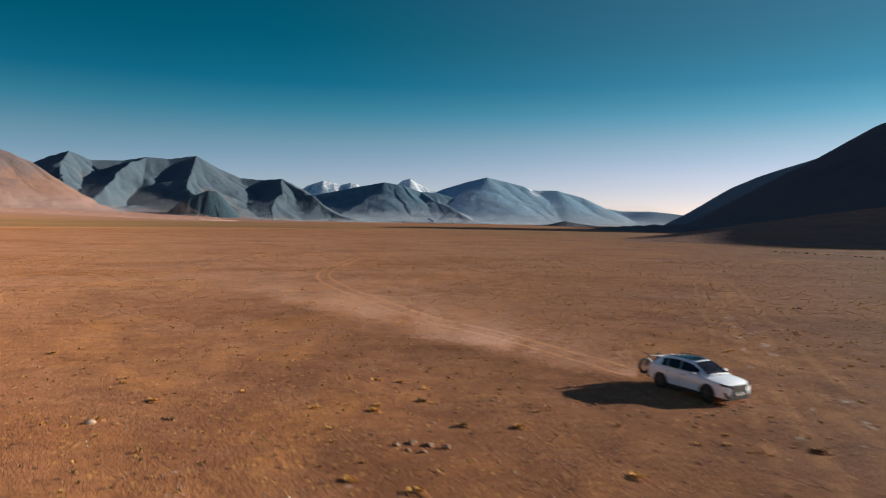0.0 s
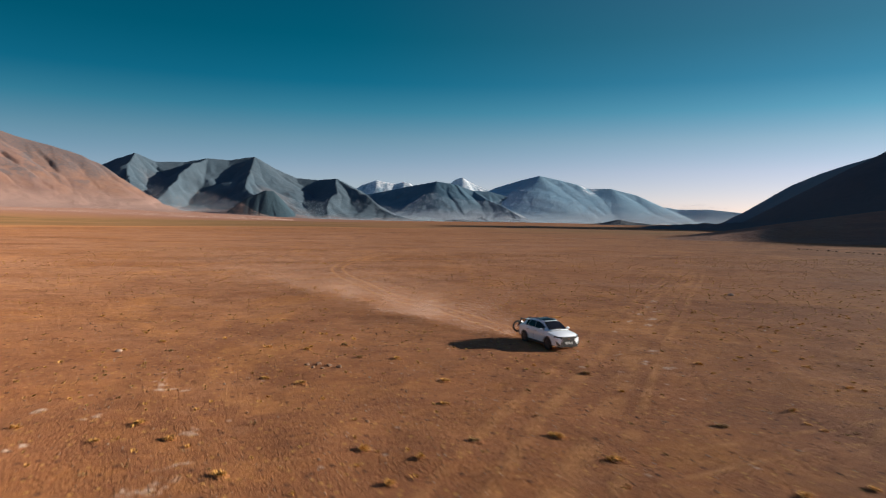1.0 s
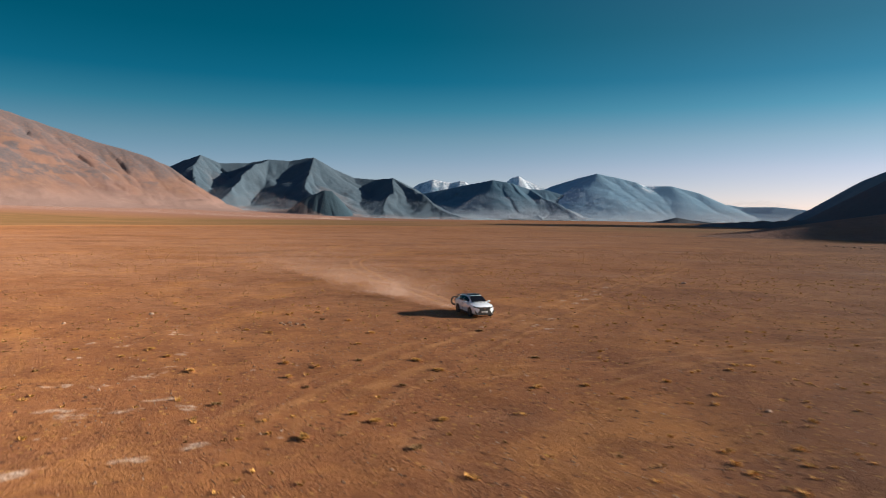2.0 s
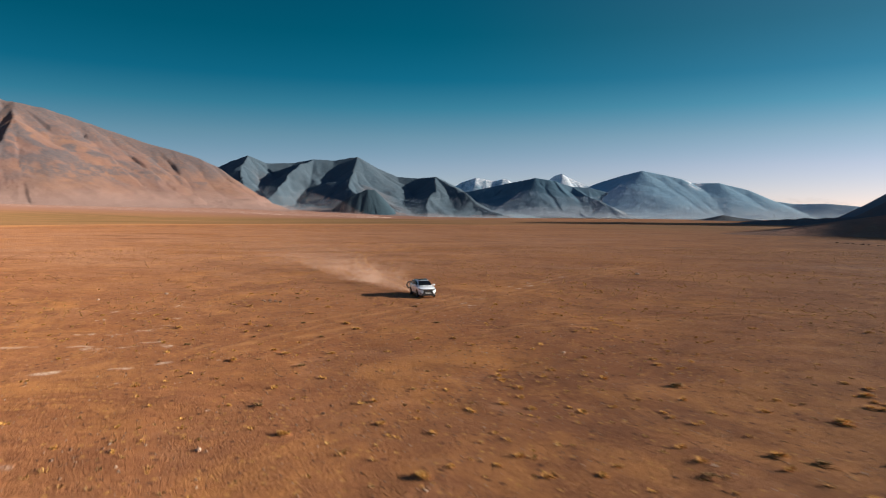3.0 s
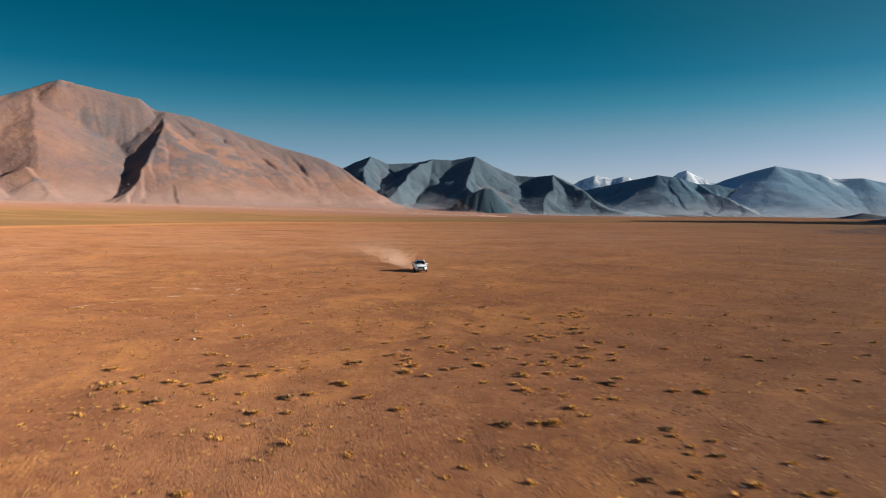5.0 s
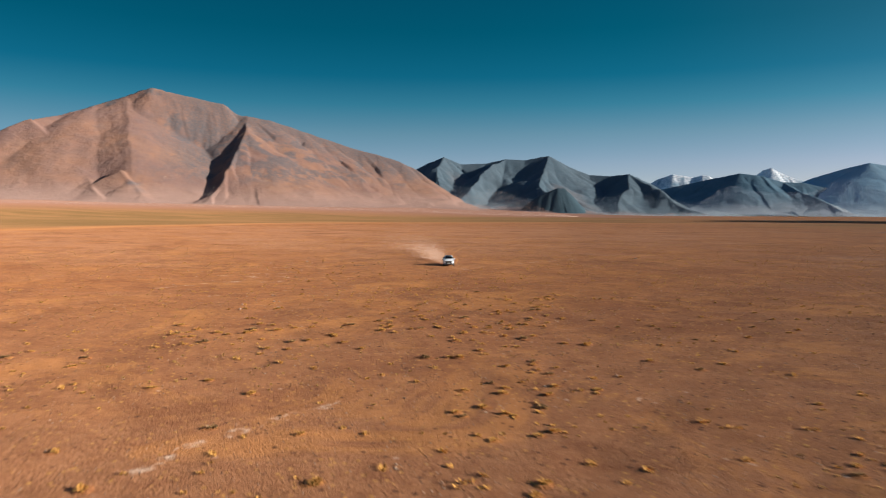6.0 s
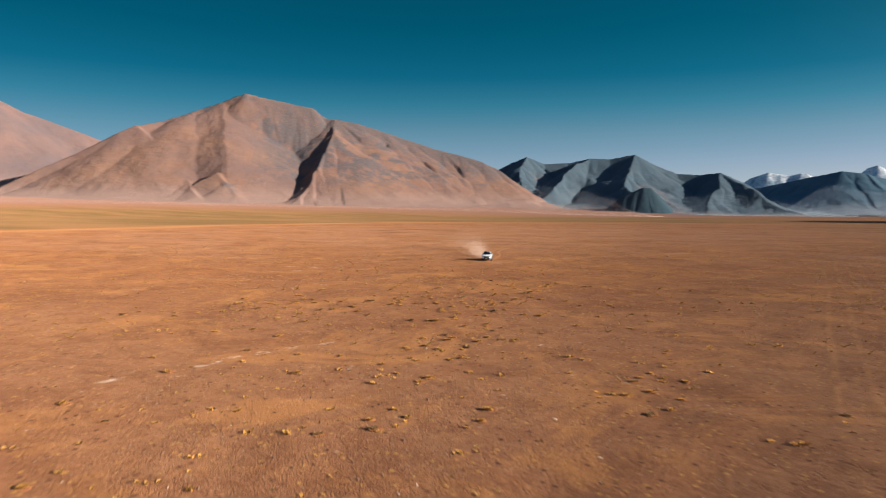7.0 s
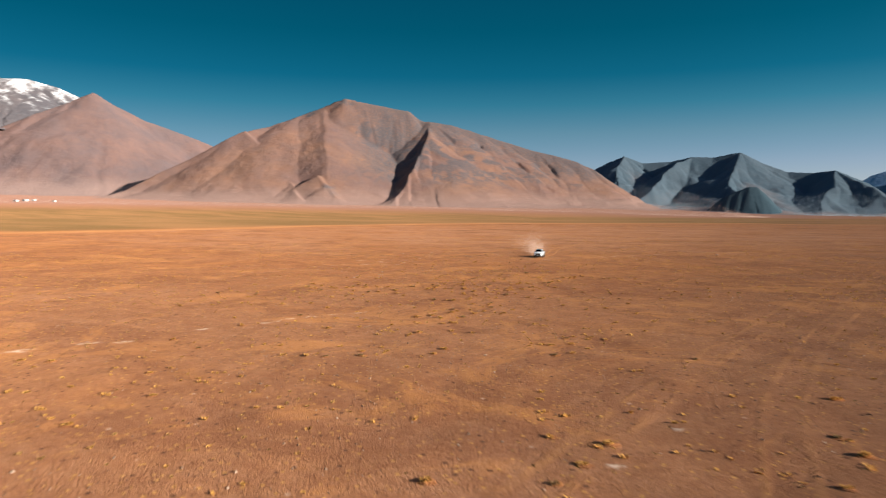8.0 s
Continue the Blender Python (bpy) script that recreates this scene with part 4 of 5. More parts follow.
def scatter_points(count, seed, patch, power):
    """Points spread over the plain round the route, denser in patches."""
    r = np.random.RandomState(seed)
    out = []
    while len(out) < count:
        x, y = r.uniform(-75, 125, 4000), r.uniform(-85, 150, 4000)
        keep = r.uniform(0, 1, 4000) < smooth(0.25, 0.75, fbm(x / patch, y / patch, 4, seed)) ** power
        out += list(zip(x[keep], y[keep]))
    return np.array(out[:count])


pts = scatter_points(16000, 71, 9, 1.5)
pz = surface(pts[:, 0], pts[:, 1])
rnd = random.Random(5)
v, f = [], []
octa = ((1, 0, 0), (0, 1, 0), (-1, 0, 0), (0, -1, 0), (0, 0, 1), (0, 0, -0.4))
for (px, py), z in zip(pts, pz):
    s = 0.025 + 0.07 * rnd.random() ** 4
    k, a = len(v), rnd.uniform(0, 6.28)
    ca, sa = math.cos(a), math.sin(a)
    for ox, oy, oz in octa:
        ox, oy, oz = ox * s * rnd.uniform(0.8, 1.4), oy * s * rnd.uniform(0.6, 1.1), oz * s * rnd.uniform(0.5, 0.9)
        v.append((px + ox * ca - oy * sa, py + ox * sa + oy * ca, z + oz + 0.01))
    f += [(k + i, k + (i + 1) % 4, k + 4) for i in range(4)] + [(k + (i + 1) % 4, k + i, k + 5) for i in range(4)]
near_line = np.array(((-4, 26), (6, 12), (14, 0), (24, -14), (33, -22), (45, -38), (55, -48), (70, -57)), float)
r = np.random.RandomState(6)
n_grit = 34000
seg = r.randint(0, len(near_line) - 1, n_grit)
tt = r.uniform(0, 1, (n_grit, 1))
at = near_line[seg] * (1 - tt) + near_line[seg + 1] * tt + r.normal(0, 15, (n_grit, 2))
at = at[r.uniform(0, 1, n_grit) < smooth(0.2, 0.6, fbm(at[:, 0] / 5, at[:, 1] / 5, 3, 13))]
for (px, py), z in zip(at, surface(at[:, 0], at[:, 1])):
    s, k = 0.014 + 0.03 * rnd.random() ** 3, len(v)
    for ox, oy, oz in octa:
        v.append((px + ox * s * rnd.uniform(0.7, 1.5), py + oy * s * rnd.uniform(0.7, 1.3), z + oz * s + 0.004))
    f += [(k + i, k + (i + 1) % 4, k + 4) for i in range(4)]
tagged(new("pebbles", mesh_of("pebbles", v, f, PEBBLE)), "scattered brown and pale pebbles over the plain", "gravel", kind="stuff")

for name, count, seed, patch, mat, hgt, label in (
        ("straw_tufts", 6000, 81, 13, SMALL_STRAW, 0.10, "small golden straw tufts scattered over the plain"),
        ("scrub_tufts", 1100, 91, 20, WITHERED, 0.07, "small withered dark scrub scattered over the plain")):
    pts = scatter_points(count, seed, patch, 2.0)
    pz = surface(pts[:, 0], pts[:, 1])
    v, f = [], []
    for (px, py), z in zip(pts, pz):
        s = rnd.uniform(0.55, 1.0) + 0.9 * rnd.random() ** 5
        blades(rnd, px, py, z, 11, 0.13 * s, hgt * s, v, f, 0.022)
    tagged(new(name, mesh_of(name, v, f, mat)), label, "dry grass", kind="stuff")

# golden clumps, thickest on the sandy ground south-east of the car
pts = scatter_points(4200, 101, 15, 2.2)
weight = smooth(-20, 25, pts[:, 0]) * smooth(95, 40, pts[:, 1])
pts = pts[np.random.RandomState(7).uniform(0, 1, len(pts)) < 0.55 * weight + 0.05]
v, f = [], []
for (px, py), z in zip(pts, surface(pts[:, 0], pts[:, 1])):
    s = rnd.uniform(0.6, 1.25)
    for _ in range(2):
        blades(rnd, px + rnd.uniform(-0.16, 0.16) * s, py + rnd.uniform(-0.16, 0.16) * s, z, 12, 0.19 * s, 0.15 * s, v, f, 0.026)
pts = scatter_points(3600, 103, 11, 1.6)
for (px, py), z in zip(pts, surface(pts[:, 0], pts[:, 1])):
    s = rnd.uniform(0.5, 1.0)
    blades(rnd, px, py, z, 9, 0.20 * s, 0.13 * s, v, f, 0.034)
tagged(new("straw_clumps", mesh_of("straw_clumps", v, f, STRAW)), "low golden straw clumps spread over sandy earth", "dry grass", kind="stuff")

# ---------------------------------------------------------------- the car


def part(name, bm, material, parent, label="", smooth_angle=35):
    me = bpy.data.meshes.new(name)
    bmesh.ops.recalc_face_normals(bm, faces=bm.faces)
    bm.to_mesh(me)
    bm.free()
    me.materials.append(material)
    me.polygons.foreach_set("use_smooth", [True] * len(me.polygons))
    me.set_sharp_from_angle(angle=radians(smooth_angle))
    ob = new(name, me)
    ob.parent = parent
    if label:
        tagged(ob, label)
    return ob


def plain(name, colour, rough, metal=0.0, spec=0.5, coat=0.0, vary=0.12, size=0.25):
    m = Mat(name, rough, metal, spec)
    dark = tuple(c * (1 - vary) for c in colour)
    m.colour(m.mix(m.noise(size, 4, local=True), colour, dark))
    m.b.inputs["Coat Weight"].default_value = coat
    m.b.inputs["Coat Roughness"].default_value = 0.06
    return m.m


PAINT = plain("white_paint", (0.86, 0.92, 0.95), 0.28, coat=1.0, vary=0.03)
DUSTY = plain("black_trim", (0.025, 0.024, 0.023), 0.55)
GLASS = plain("tinted_glass", (0.012, 0.014, 0.016), 0.04, spec=0.8, vary=0.0)
RUBBER = plain("tyre_rubber", (0.03, 0.027, 0.025), 0.85)
ALLOY = plain("dark_alloy", (0.10, 0.10, 0.11), 0.35, metal=0.8)
CHROME = plain("chrome", (0.75, 0.75, 0.75), 0.15, metal=1.0)
LAMP_GLASS = plain("headlight_glass", (0.05, 0.06, 0.07), 0.08, spec=0.8)
RED_GLASS = plain("red_lamp_glass", (0.25, 0.012, 0.012), 0.12)
PLATE = plain("plate_white", (0.75, 0.75, 0.72), 0.5)
GREY_INK = plain("plate_marking", (0.08, 0.08, 0.08), 0.6)
BIKE_PAINT = plain("black_frame_paint", (0.02, 0.02, 0.022), 0.35, coat=0.5)


def ring_loft(rings, cap=True, closed=True):
    """A mesh through rings of points, all of the same count."""
    bm = bmesh.new()
    vs = [[bm.verts.new(p) for p in r] for r in rings]
    n = len(vs[0])
    for a, b in zip(vs, vs[1:]):
        for i in range(n if closed else n - 1):
            bm.faces.new((a[i], a[(i + 1) % n], b[(i + 1) % n], b[i]))
    if cap:
        bm.faces.new(vs[0])
        bm.faces.new(vs[-1])
    return bm


def box(x0, x1, y0, y1, z0, z1, bevel=0.01):
    bm = bmesh.new()
    bmesh.ops.create_cube(bm, size=1, matrix=Matrix.Translation(((x0 + x1) / 2, (y0 + y1) / 2, (z0 + z1) / 2))
                          @ Matrix.Diagonal((x1 - x0, y1 - y0, z1 - z0, 1)))
    if bevel:
        bmesh.ops.bevel(bm, geom=bm.edges[:], offset=bevel, segments=2, affect="EDGES")
    return bm


def lathe(profile, axis="x", segments=28, centre=(0, 0, 0)):
    """Turn a profile of (along, radius) round an axis."""
    rings = []
    for i in range(segments):
        a = 2 * math.pi * i / segments
        ca, sa = math.cos(a), math.sin(a)
        if axis == "x":
            rings.append([(centre[0] + u, centre[1] + r * ca, centre[2] + r * sa) for u, r in profile])
        else:
            rings.append([(centre[0] + r * ca, centre[1] + u, centre[2] + r * sa) for u, r in profile])
    bm = bmesh.new()
    vs = [[bm.verts.new(p) for p in r] for r in rings]
    k = len(profile)
    for i in range(segments):
        a, b = vs[i], vs[(i + 1) % segments]
        for j in range(k - 1):
            bm.faces.new((a[j], a[j + 1], b[j + 1], b[j]))
    bmesh.ops.remove_doubles(bm, verts=bm.verts[:], dist=1e-5)
    return bm


def tube(points, radius, sides=8):
    """A round bar along a line of points."""
    pts = [Vector(p) for p in points]
    rings = []
    for i, p in enumerate(pts):
        d = (pts[min(i + 1, len(pts) - 1)] - pts[max(i - 1, 0)]).normalized()
        u = d.orthogonal().normalized()
        w = d.cross(u)
        if rings:
            u = (last - d * last.dot(d)).normalized()
            w = d.cross(u)
        last = u
        rings.append([p + radius * (u * math.cos(2 * math.pi * k / sides) + w * math.sin(2 * math.pi * k / sides)) for k in range(sides)])
    return ring_loft(rings)


def prism(outline, y0, y1):
    """An outline in x and z, given depth along y."""
    bm = bmesh.new()
    a = [bm.verts.new((x, y0, z)) for x, z in outline]
    b = [bm.verts.new((x, y1, z)) for x, z in outline]
    n = len(outline)
    bm.faces.new(a)
    bm.faces.new(b[::-1])
    for i in range(n):
        bm.faces.new((a[i], a[(i + 1) % n], b[(i + 1) % n], b[i]))
    bmesh.ops.bevel(bm, geom=bm.edges[:], offset=0.006, segments=1, affect="EDGES")
    return bm


# y along the car, half width, sill, shoulder and top heights
BODY = ((2.40, 0.62, 0.30, 0.76, 0.84), (2.36, 0.76, 0.26, 0.84, 0.92), (2.22, 0.86, 0.24, 0.91, 0.99), (1.95, 0.91, 0.24, 0.98, 1.06),
        (1.4, 0.945, 0.24, 1.03, 1.12), (0.95, 0.945, 0.25, 1.06, 1.16), (0.3, 0.935, 0.25, 1.08, 1.15), (-0.6, 0.935, 0.25, 1.10, 1.15),
        (-1.4, 0.955, 0.27, 1.13, 1.18), (-1.95, 0.92, 0.30, 1.13, 1.18), (-2.22, 0.87, 0.34, 1.09, 1.16), (-2.36, 0.80, 0.40, 1.00, 1.08),
        (-2.41, 0.66, 0.46, 0.86, 0.92))
# y, half width at the belt, height and half width of the roof
CABIN = ((1.26, 0.77, 1.135, 0.62), (0.84, 0.82, 1.38, 0.61), (0.40, 0.84, 1.58, 0.59), (-0.15, 0.845, 1.67, 0.59), (-0.85, 0.835, 1.66, 0.575),
         (-1.4, 0.80, 1.59, 0.545), (-1.8, 0.77, 1.46, 0.51), (-2.1, 0.74, 1.31, 0.52), (-2.33, 0.71, 1.13, 0.56))


def cabin_at(y):
    c = np.array(CABIN)[::-1]
    return [float(np.interp(y, c[:, 0], c[:, k])) for k in (1, 2, 3)]


def side_point(y, u, side, out=0.0):
    wb, zr, wr = cabin_at(y)
    x = wb + (wr + 0.03 - wb) * u + 0.03 * math.sin(math.pi * u) + out
    return (side * x, y, 1.10 + (zr - 0.07 - 1.10) * u)


def pane(grid):
    bm = bmesh.new()
    vs = [[bm.verts.new(p) for p in r] for r in grid]
    for a, b in zip(vs, vs[1:]):
        for i in range(len(a) - 1):
            bm.faces.new((a[i], a[i + 1], b[i + 1], b[i]))
    bmesh.ops.solidify(bm, geom=bm.faces[:], thickness=0.006)
    return bm


def build_car():
    car = new("car")
    tagged(car, "white sport utility car raising dust on the plain", "car")
    rings = []
    for y, w, zb, zs, zt in BODY:
        half = [(0.80 * w, zb), (0.95 * w, zb + 0.09), (w, 0.40 * zb + 0.60 * zs), (0.985 * w, zs - 0.09), (0.93 * w, zs), (0.55 * w, zs + 0.75 * (zt - zs))]
        rings.append([(x, y, z) for x, z in half] + [(0, y, zt)] + [(-x, y, z) for x, z in half[::-1]] + [(0, y, zb)])
    part("body", ring_loft(rings), PAINT, car)
    rings = []
    for y, wb, zr, wr in CABIN:
        half = [(wb, 1.04), (side_point(y, 0.0, 1)[0], 1.10), side_point(y, 0.5, 1)[::2], side_point(y, 1.0, 1)[::2], (wr - 0.05, zr - 0.016)]
        rings.append([(x, y, z) for x, z in half] + [(0, y, zr)] + [(-x, y, z) for x, z in half[::-1]])
    part("cabin", ring_loft(rings, closed=False, cap=False), PAINT, car, "white roof and pillars")
    us = np.linspace(0.10, 0.90, 5)
    for side in (1, -1):
        for y0, y1 in ((0.80, -0.24), (-0.28, -1.10), (-1.14, -1.50)):
            part("side_window", pane([[side_point(y, u, side, 0.009) for u in us] for y in np.linspace(y0, y1, 6)]), GLASS, car, "dark side window")
        part("window_trim", tube([side_point(y, 0.03, side, 0.014) for y in np.linspace(1.0, -1.7, 12)], 0.012, 6), CHROME, car, "bright window trim")
        part("roof_rail", tube([(side * 0.56, 0.1, 1.60), (side * 0.57, -0.05, 1.675), (side * 0.565, -0.85, 1.685), (side * 0.535, -1.4, 1.62), (side * 0.525, -1.52, 1.53)], 0.017),
             DUSTY, car, "dark roof rail")
        mirror = part("mirror", ring_loft([[(side * (0.90 + 0.24 * t), 0.78 + 0.055 * r * math.cos(a), 1.17 + 0.075 * r * math.sin(a)) for a in np.linspace(0, 5.5, 8)]
                                           for t, r in ((0, 0.5), (0.25, 0.9), (0.6, 1.0), (1.0, 0.7))]), PAINT, car, "white door mirror")
        part("mirror_glass", box(side * 1.03 - 0.08, side * 1.03 + 0.08, 0.715, 0.725, 1.12, 1.22, 0.003), GLASS, mirror)
        for y in (0.02, -1.0):
            part("door_handle", box(side * 0.945 - 0.012, side * 0.945 + 0.012, y - 0.11, y + 0.11, 0.93, 0.96, 0.006), CHROME, car, "bright door handle")
        for y in (0.95, -0.26, -1.22):
            part("door_gap", box(side * 0.937 - 0.006, side * 0.937 + 0.006, y - 0.006, y + 0.006, 0.42, 0.98, 0), DUSTY, car)
        part("sill", box(side * 0.86 - 0.06, side * 0.86 + 0.06, -1.0, 1.0, 0.22, 0.36, 0.02), DUSTY, car, "black side sill")
        light = part("headlight", ring_loft([[(side * x, y + dy, z + dz) for dy, dz in ((0.04, -0.07), (0.055, 0.0), (0.03, 0.06), (-0.05, 0.06), (-0.05, -0.07))]
                                             for x, y, z in ((0.52, 2.37, 0.82), (0.66, 2.325, 0.845), (0.78, 2.25, 0.87), (0.87, 2.10, 0.905))]), LAMP_GLASS, car, "slanted clear headlight")
        part("light_strip", tube([(side * 0.56, 2.39, 0.76), (side * 0.70, 2.34, 0.775), (side * 0.84, 2.22, 0.81)], 0.012, 6), CHROME, light)
        part("bumper_vent", prism([(side * 0.60, 0.32), (side * 0.78, 0.36), (side * 0.84, 0.60), (side * 0.72, 0.50)], 2.20, 2.385), DUSTY, car, "black bumper vent")
        part("tail_light", box(side * 0.70 - 0.16, side * 0.70 + 0.16, -2.39, -2.22, 0.95, 1.07, 0.03), RED_GLASS, car, "red tail light")
        for y in (1.395, -1.395):
            # black disc paints the shaded wheel well; no recess is cut
            part("wheel_well_disc", lathe([(side * 0.80, 0.0), (side * 0.953, 0.0), (side * 0.953, 0.405), (side * 0.94, 0.43), (side * 0.80, 0.43)], "x", 32, (0, y, 0.40)), DUSTY, car, "dark disc standing in for the shaded wheel well")
            c = (0, y, 0.37)
            wheel = part("wheel", lathe([(side * 0.72, 0.0), (side * 0.72, 0.20), (side * 0.935, 0.20), (side * 0.945, 0.05), (side * 0.945, 0.0)], "x", 20, c), DUSTY, car)
            part("tyre", lathe([(side * 0.73, 0.25), (side * 0.73, 0.34), (side * 0.76, 0.37), (side * 0.93, 0.37), (side * 0.96, 0.345), (side * 0.965, 0.27), (side * 0.95, 0.25)],
                               "x", 32, c), RUBBER, wheel, "dusty black tyre")
            rim = bmesh.new()
            for k in range(5):
                q = bmesh.ops.create_cube(rim, size=1, matrix=Matrix.Translation(c) @ Matrix.Rotation(2 * math.pi * k / 5, 4, "X")
                                          @ Matrix.Translation((side * 0.948, 0, 0.135)) @ Matrix.Diagonal((0.03, 0.075, 0.25, 1)))
            part("rim", rim, ALLOY, wheel, "dark five-spoke rim")
    ys = np.linspace(1.20, 0.40, 7)
    part("windscreen", pane([[(t * (cabin_at(y)[2] - 0.02 + 0.10 * (y - 0.40)), y, cabin_at(y)[1] + 0.014 - 0.022 * t * t) for t in np.linspace(-1, 1, 9)] for y in ys]), GLASS, car, "dark windscreen")
    ys = np.linspace(-1.99, -2.30, 5)
    part("rear_window", pane([[(t * (cabin_at(y)[2] - 0.04), y - 0.012, cabin_at(y)[1] + 0.008) for t in np.linspace(-1, 1, 7)] for y in ys]), GLASS, car, "dark rear window")
    part("sunroof", pane([[(t * 0.47, y, cabin_at(y)[1] + 0.008 - 0.007 * t * t) for t in np.linspace(-1, 1, 7)] for y in np.linspace(0.24, -1.25, 8)]), GLASS, car, "dark glass sunroof")
    grille = part("grille", prism([(-0.54, 0.88), (0.54, 0.88), (0.44, 0.66), (0.68, 0.29), (-0.68, 0.29), (-0.44, 0.66)], 2.33, 2.425), DUSTY, car, "black waisted grille")
    for i in range(6):
        z = 0.35 + 0.085 * i
        w = 0.44 - 0.22 * (1 - abs(z - 0.58) / 0.25) * (abs(z - 0.58) < 0.25)
        part("grille_bar", box(-w, w, 2.42, 2.44, z, z + 0.014, 0.004), DUSTY, grille)
    part("badge", lathe([(0.0, 0.0), (0.02, 0.0), (0.02, 0.055), (0.0, 0.065)], "y", 20, (0, 2.425, 0.74)), CHROME, car, "plain round bright badge")
    plate = part("number_plate", box(-0.26, 0.26, 2.44, 2.455, 0.44, 0.55, 0.004), PLATE, car, "white number plate")
    part("plate_bar", box(-0.20, 0.20, 2.455, 2.459, 0.47, 0.52, 0.001), GREY_INK, plate)
    part("front_lip", box(-0.72, 0.72, 2.18, 2.40, 0.22, 0.29, 0.02), DUSTY, car, "black front lip")
    part("bonnet_gap", tube([(-0.84, 1.20, 1.065), (-0.4, 1.29, 1.125), (0, 1.31, 1.138), (0.4, 1.29, 1.125), (0.84, 1.20, 1.065)], 0.012, 6), DUSTY, car)
    part("wiper", tube([(0.45, 1.20, 1.19), (0.1, 1.17, 1.21), (-0.3, 1.10, 1.245)], 0.010, 6), DUSTY, car)
    part("rear_bumper", box(-0.74, 0.74, -2.47, -2.32, 0.34, 0.52, 0.03), DUSTY, car, "black rear bumper")
    part("spoiler", box(-0.52, 0.52, -2.02, -1.78, 1.44, 1.475, 0.015), PAINT, car)
    return car


def build_rack():
    rack = new("bicycle_rack")
    tagged(rack, "black bicycle rack on the car's tow bar", "bike rack")
    part("arm", tube([(0, -2.45, 0.42), (0, -2.56, 0.42), (0, -2.64, 0.46)], 0.035), DUSTY, rack)
    part("mast", tube([(0, -2.56, 0.44), (0, -2.56, 1.0), (0, -2.62, 1.12)], 0.025), DUSTY, rack)
    part("tray", box(-0.75, 0.90, -2.71, -2.61, 0.46, 0.50, 0.01), DUSTY, rack)
    return rack


def build_bicycle():
    bike = new("bicycle")
    tagged(bike, "black mountain bicycle standing on the car's rear rack", "bicycle")
    y = -2.66
    front, rear = (0.72, 0.86), (-0.46, 0.86)
    for cx, cz in (front, rear):
        c = (cx, y, cz)
        wheel = part("bike_wheel", lathe([(-0.03, 0.0), (-0.03, 0.03), (0.03, 0.03), (0.03, 0.0)], "y", 14, c), ALLOY, bike)
        prof = [(0.065 * math.cos(a), 0.335 + 0.07 * math.sin(a)) for a in np.linspace(0, 2 * math.pi, 9)]
        part("tyre", lathe(prof, "y", 36, c), RUBBER, wheel)
        part("rim", lathe([(-0.013, 0.295), (0.013, 0.295), (0.013, 0.312), (-0.013, 0.312), (-0.013, 0.295)], "y", 36, c), ALLOY, wheel)
        for k in range(14):
            a = 2 * math.pi * k / 14
            part("spoke", tube([(cx, y + 0.02 * (-1) ** k, cz), (cx + 0.30 * math.cos(a), y, cz + 0.30 * math.sin(a))], 0.003, 4), CHROME, wheel)
    bb, seat, head, low = (0.0, 0.80), (-0.17, 1.28), (0.45, 1.36), (0.49, 1.22)
    p3 = lambda q, dy=0.0: (q[0], y + dy, q[1])
    frame_ob = part("bike_frame", tube([p3(bb), p3(seat)], 0.04), BIKE_PAINT, bike)
    for a, b in ((bb, low), (seat, head), (head, low)):
        part("bike_tube", tube([p3(a), p3(b)], 0.045), BIKE_PAINT, frame_ob)
    for s in (-0.05, 0.05):
        part("stay", tube([p3(bb, s * 0.6), p3(rear, s)], 0.011), BIKE_PAINT, frame_ob)
        part("stay", tube([p3((-0.14, 1.20), s * 0.5), p3(rear, s)], 0.010), BIKE_PAINT, frame_ob)
        part("fork_leg", tube([p3(low, s), p3(front, s)], 0.026), BIKE_PAINT, bike)
    part("seat_post", tube([p3(seat), p3((-0.21, 1.40))], 0.014), ALLOY, bike)
    part("saddle", ring_loft([[(x, y + w * math.cos(a), 1.42 + 0.03 * math.sin(a)) for a in np.linspace(0, 5.5, 8)]
                              for x, w in ((-0.35, 0.05), (-0.31, 0.075), (-0.22, 0.055), (-0.12, 0.025), (-0.07, 0.015))]), DUSTY, bike)
    part("handlebar", tube([(0.40, y - 0.36, 1.45), (0.43, y - 0.15, 1.42), (0.43, y + 0.15, 1.42), (0.40, y + 0.22, 1.45)], 0.014), DUSTY, bike)
    part("stem", tube([p3(head), (0.43, y, 1.42)], 0.018), ALLOY, bike)
    part("crank", tube([(0.12, y - 0.09, 0.68), (0.0, y - 0.06, 0.80), (0.0, y + 0.06, 0.80), (-0.12, y + 0.09, 0.92)], 0.012), ALLOY, bike)
    part("chainring", lathe([(0.055, 0.0), (0.055, 0.085), (0.062, 0.085), (0.062, 0.0)], "y", 20, (0, y, 0.80)), ALLOY, bike)
    return bike


CAR_X, CAR_Y, CAR_TURN, CAR_SIZE = 11.4, 28.95, -152.0, 0.93
stand = pose(CAR_X, CAR_Y, float(surface(CAR_X, CAR_Y)), 0, 0, CAR_TURN)
for thing in (build_car(), build_rack(), build_bicycle()):
    thing.matrix_basis = stand @ Matrix.Diagonal((CAR_SIZE, CAR_SIZE, CAR_SIZE, 1))

# ---------------------------------------------------------------- far huts


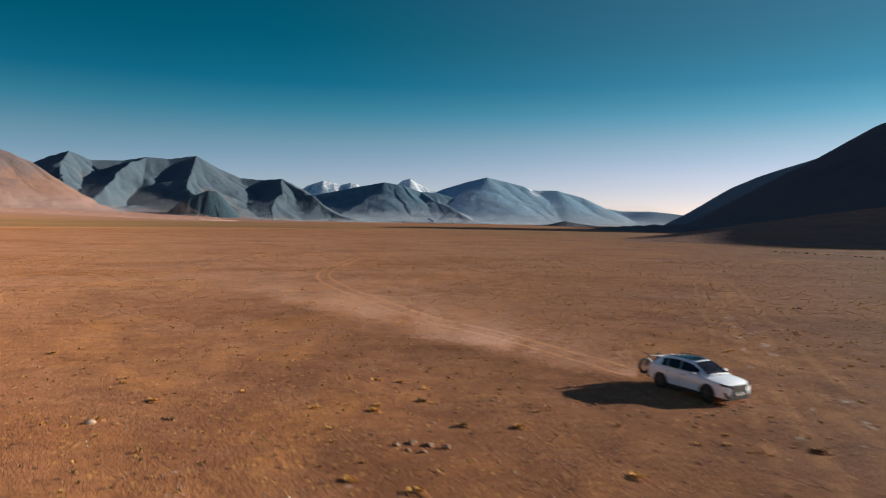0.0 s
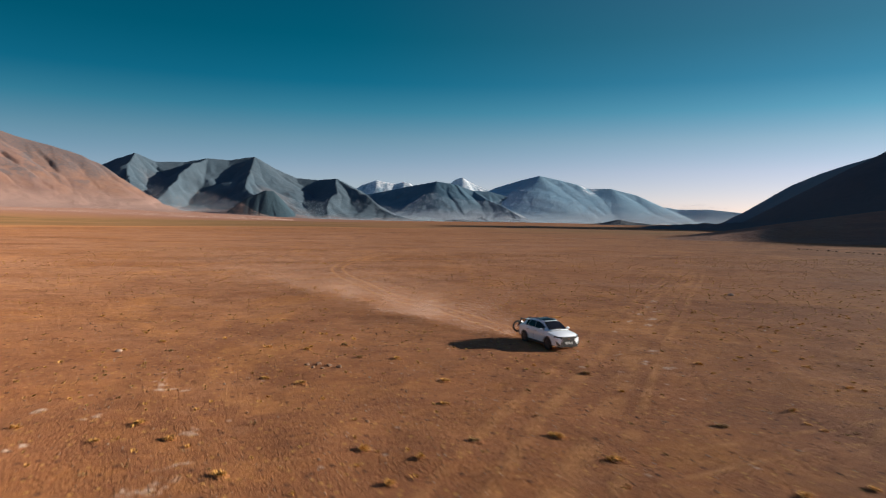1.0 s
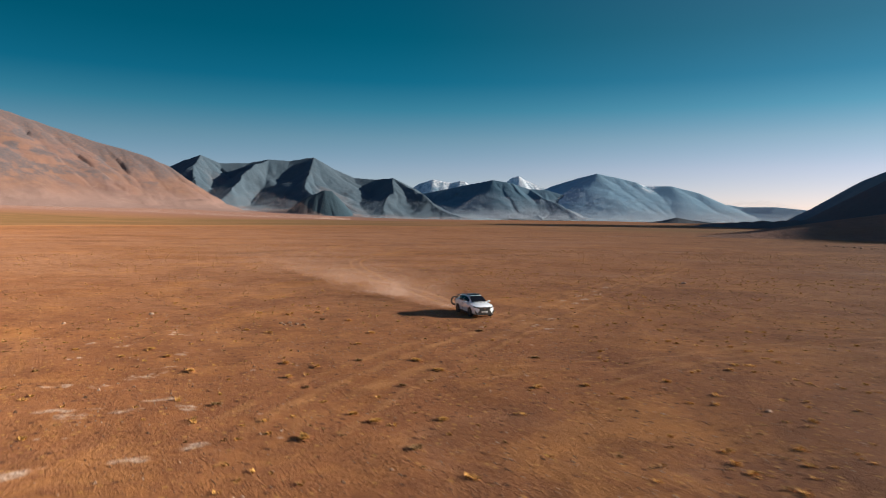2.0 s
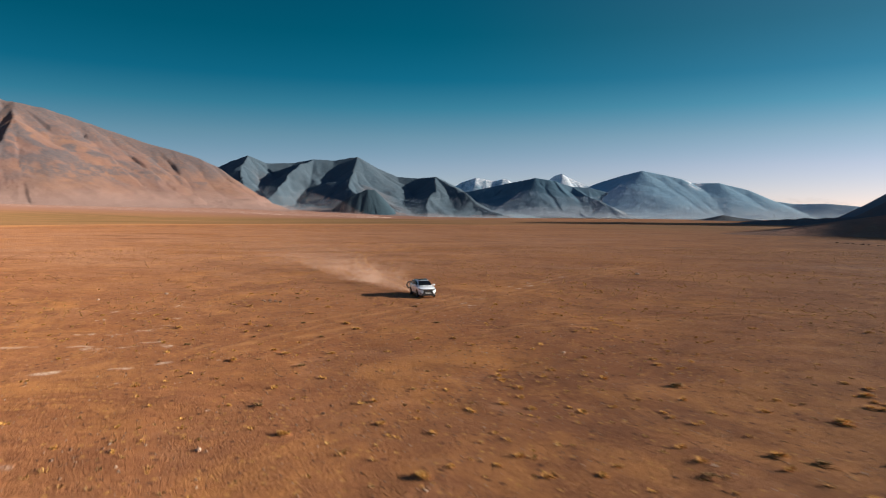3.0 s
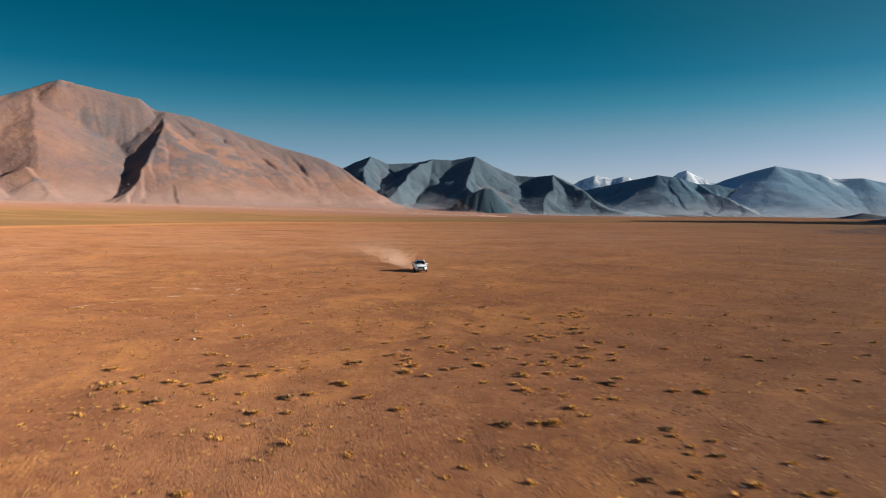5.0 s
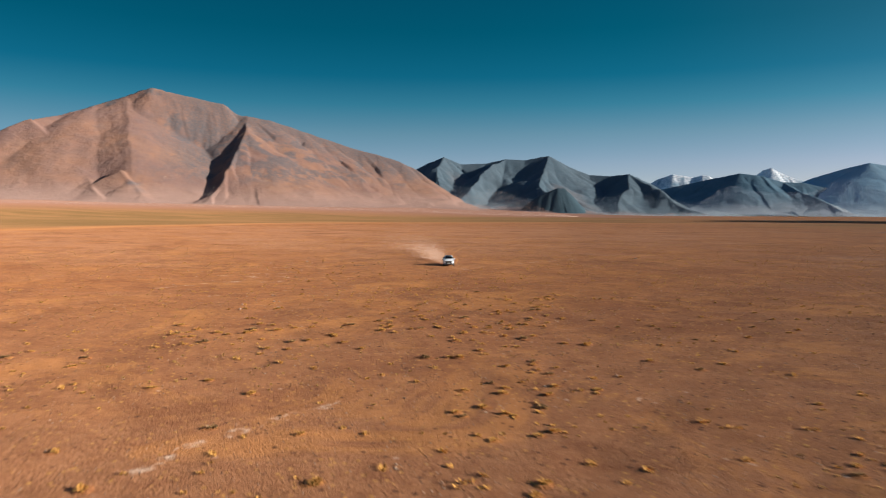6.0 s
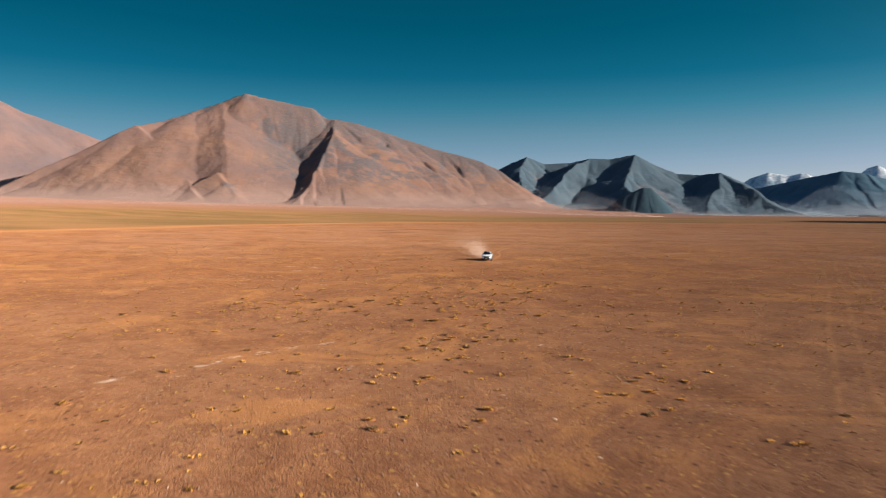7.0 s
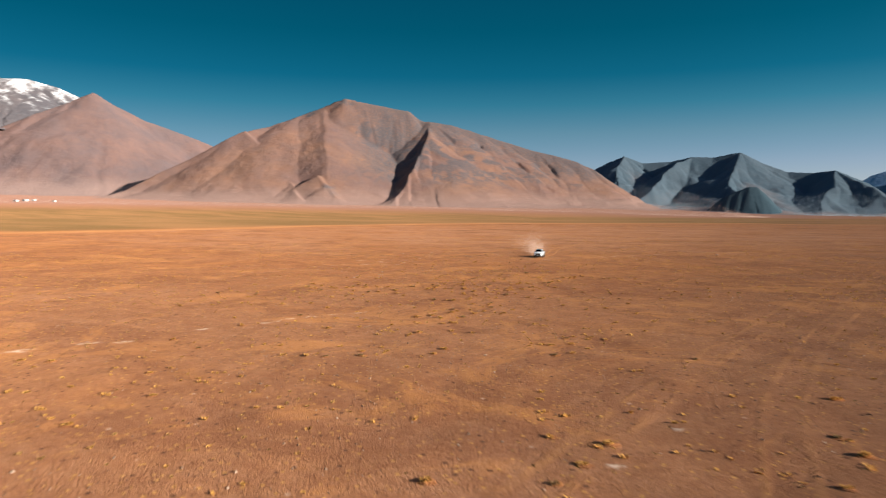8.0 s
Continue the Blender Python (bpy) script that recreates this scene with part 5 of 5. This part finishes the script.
def build_hut(px, py, length, turn):
    hut = new("hut")
    tagged(hut, "small white hut with a low roof below the mountains", "hut", "huts below the mountains")
    w = length * 0.6
    part("wall", box(-length / 2, length / 2, -w / 2, w / 2, -1.0, 3.2, 0.05), PLATE, hut)
    part("roof", prism([(-length / 2 - 0.4, 3.2), (length / 2 + 0.4, 3.2), (length / 2 - 1.2, 4.6), (-length / 2 + 1.2, 4.6)], -w / 2 - 0.4, w / 2 + 0.4), PLATE, hut)
    part("door", box(-0.6, 0.6, -w / 2 - 0.06, -w / 2 + 0.02, -0.2, 2.1, 0.01), DUSTY, hut)
    hut.matrix_basis = pose(px, py, float(surface(px, py)), 0, 0, turn)
    return hut


for hx, hy, hl, ht in ((-1936, 467, 12, 20), (-1988, 504, 16, 12), (-1992, 525, 10, 25), (-1864, 535, 9, 15)):
    build_hut(hx, hy, hl, ht)
# ---------------------------------------------------------------- dust behind the car
m = Mat("blown_dust", 1.0, spec=0.0)
m.colour((0.56, 0.39, 0.30))
DUST = m.m
trail, side_n = curve_through([(9.3, 31.6), (6.2, 35.2), (1.2, 41.6), (-6.8, 52.5), (-18.3, 66.5), (-34, 82)], 0.25)
r = np.random.RandomState(9)
count = 260000
q = r.uniform(0, 1, count) ** 1.5
i = (q * (len(trail) - 1)).astype(int)
wide = 0.8 + 5.5 * q
puff = 0.4 + 1.2 * fbm(q * 22, q * 0 + 3, 3, 6)
off = r.normal(0, 0.5, count) * wide
cx = trail[i, 0] + side_n[i, 0] * off
cy = trail[i, 1] + side_n[i, 1] * off
cz = r.gamma(1.4, 0.6, count) * (0.7 + 1.9 * q) * puff + 0.02
keep = r.uniform(0, 1, count) < (0.12 + 0.88 * smooth(0.3, 0.7, fbm(cx / 2.6, (cy + cz * 2.5) / 2.6, 4, 4))) * (1.0 - 0.80 * smooth(0.1, 1.0, q)) * smooth(-0.015, 0.05, q)
cx, cy, cz = cx[keep], cy[keep], cz[keep]
specks("dust_plume", "pale brown dust trailing behind the car", np.stack((cx, cy, cz + surface(cx, cy)), -1),
       r.uniform(0.0035, 0.0092, len(cx)), DUST, 10)
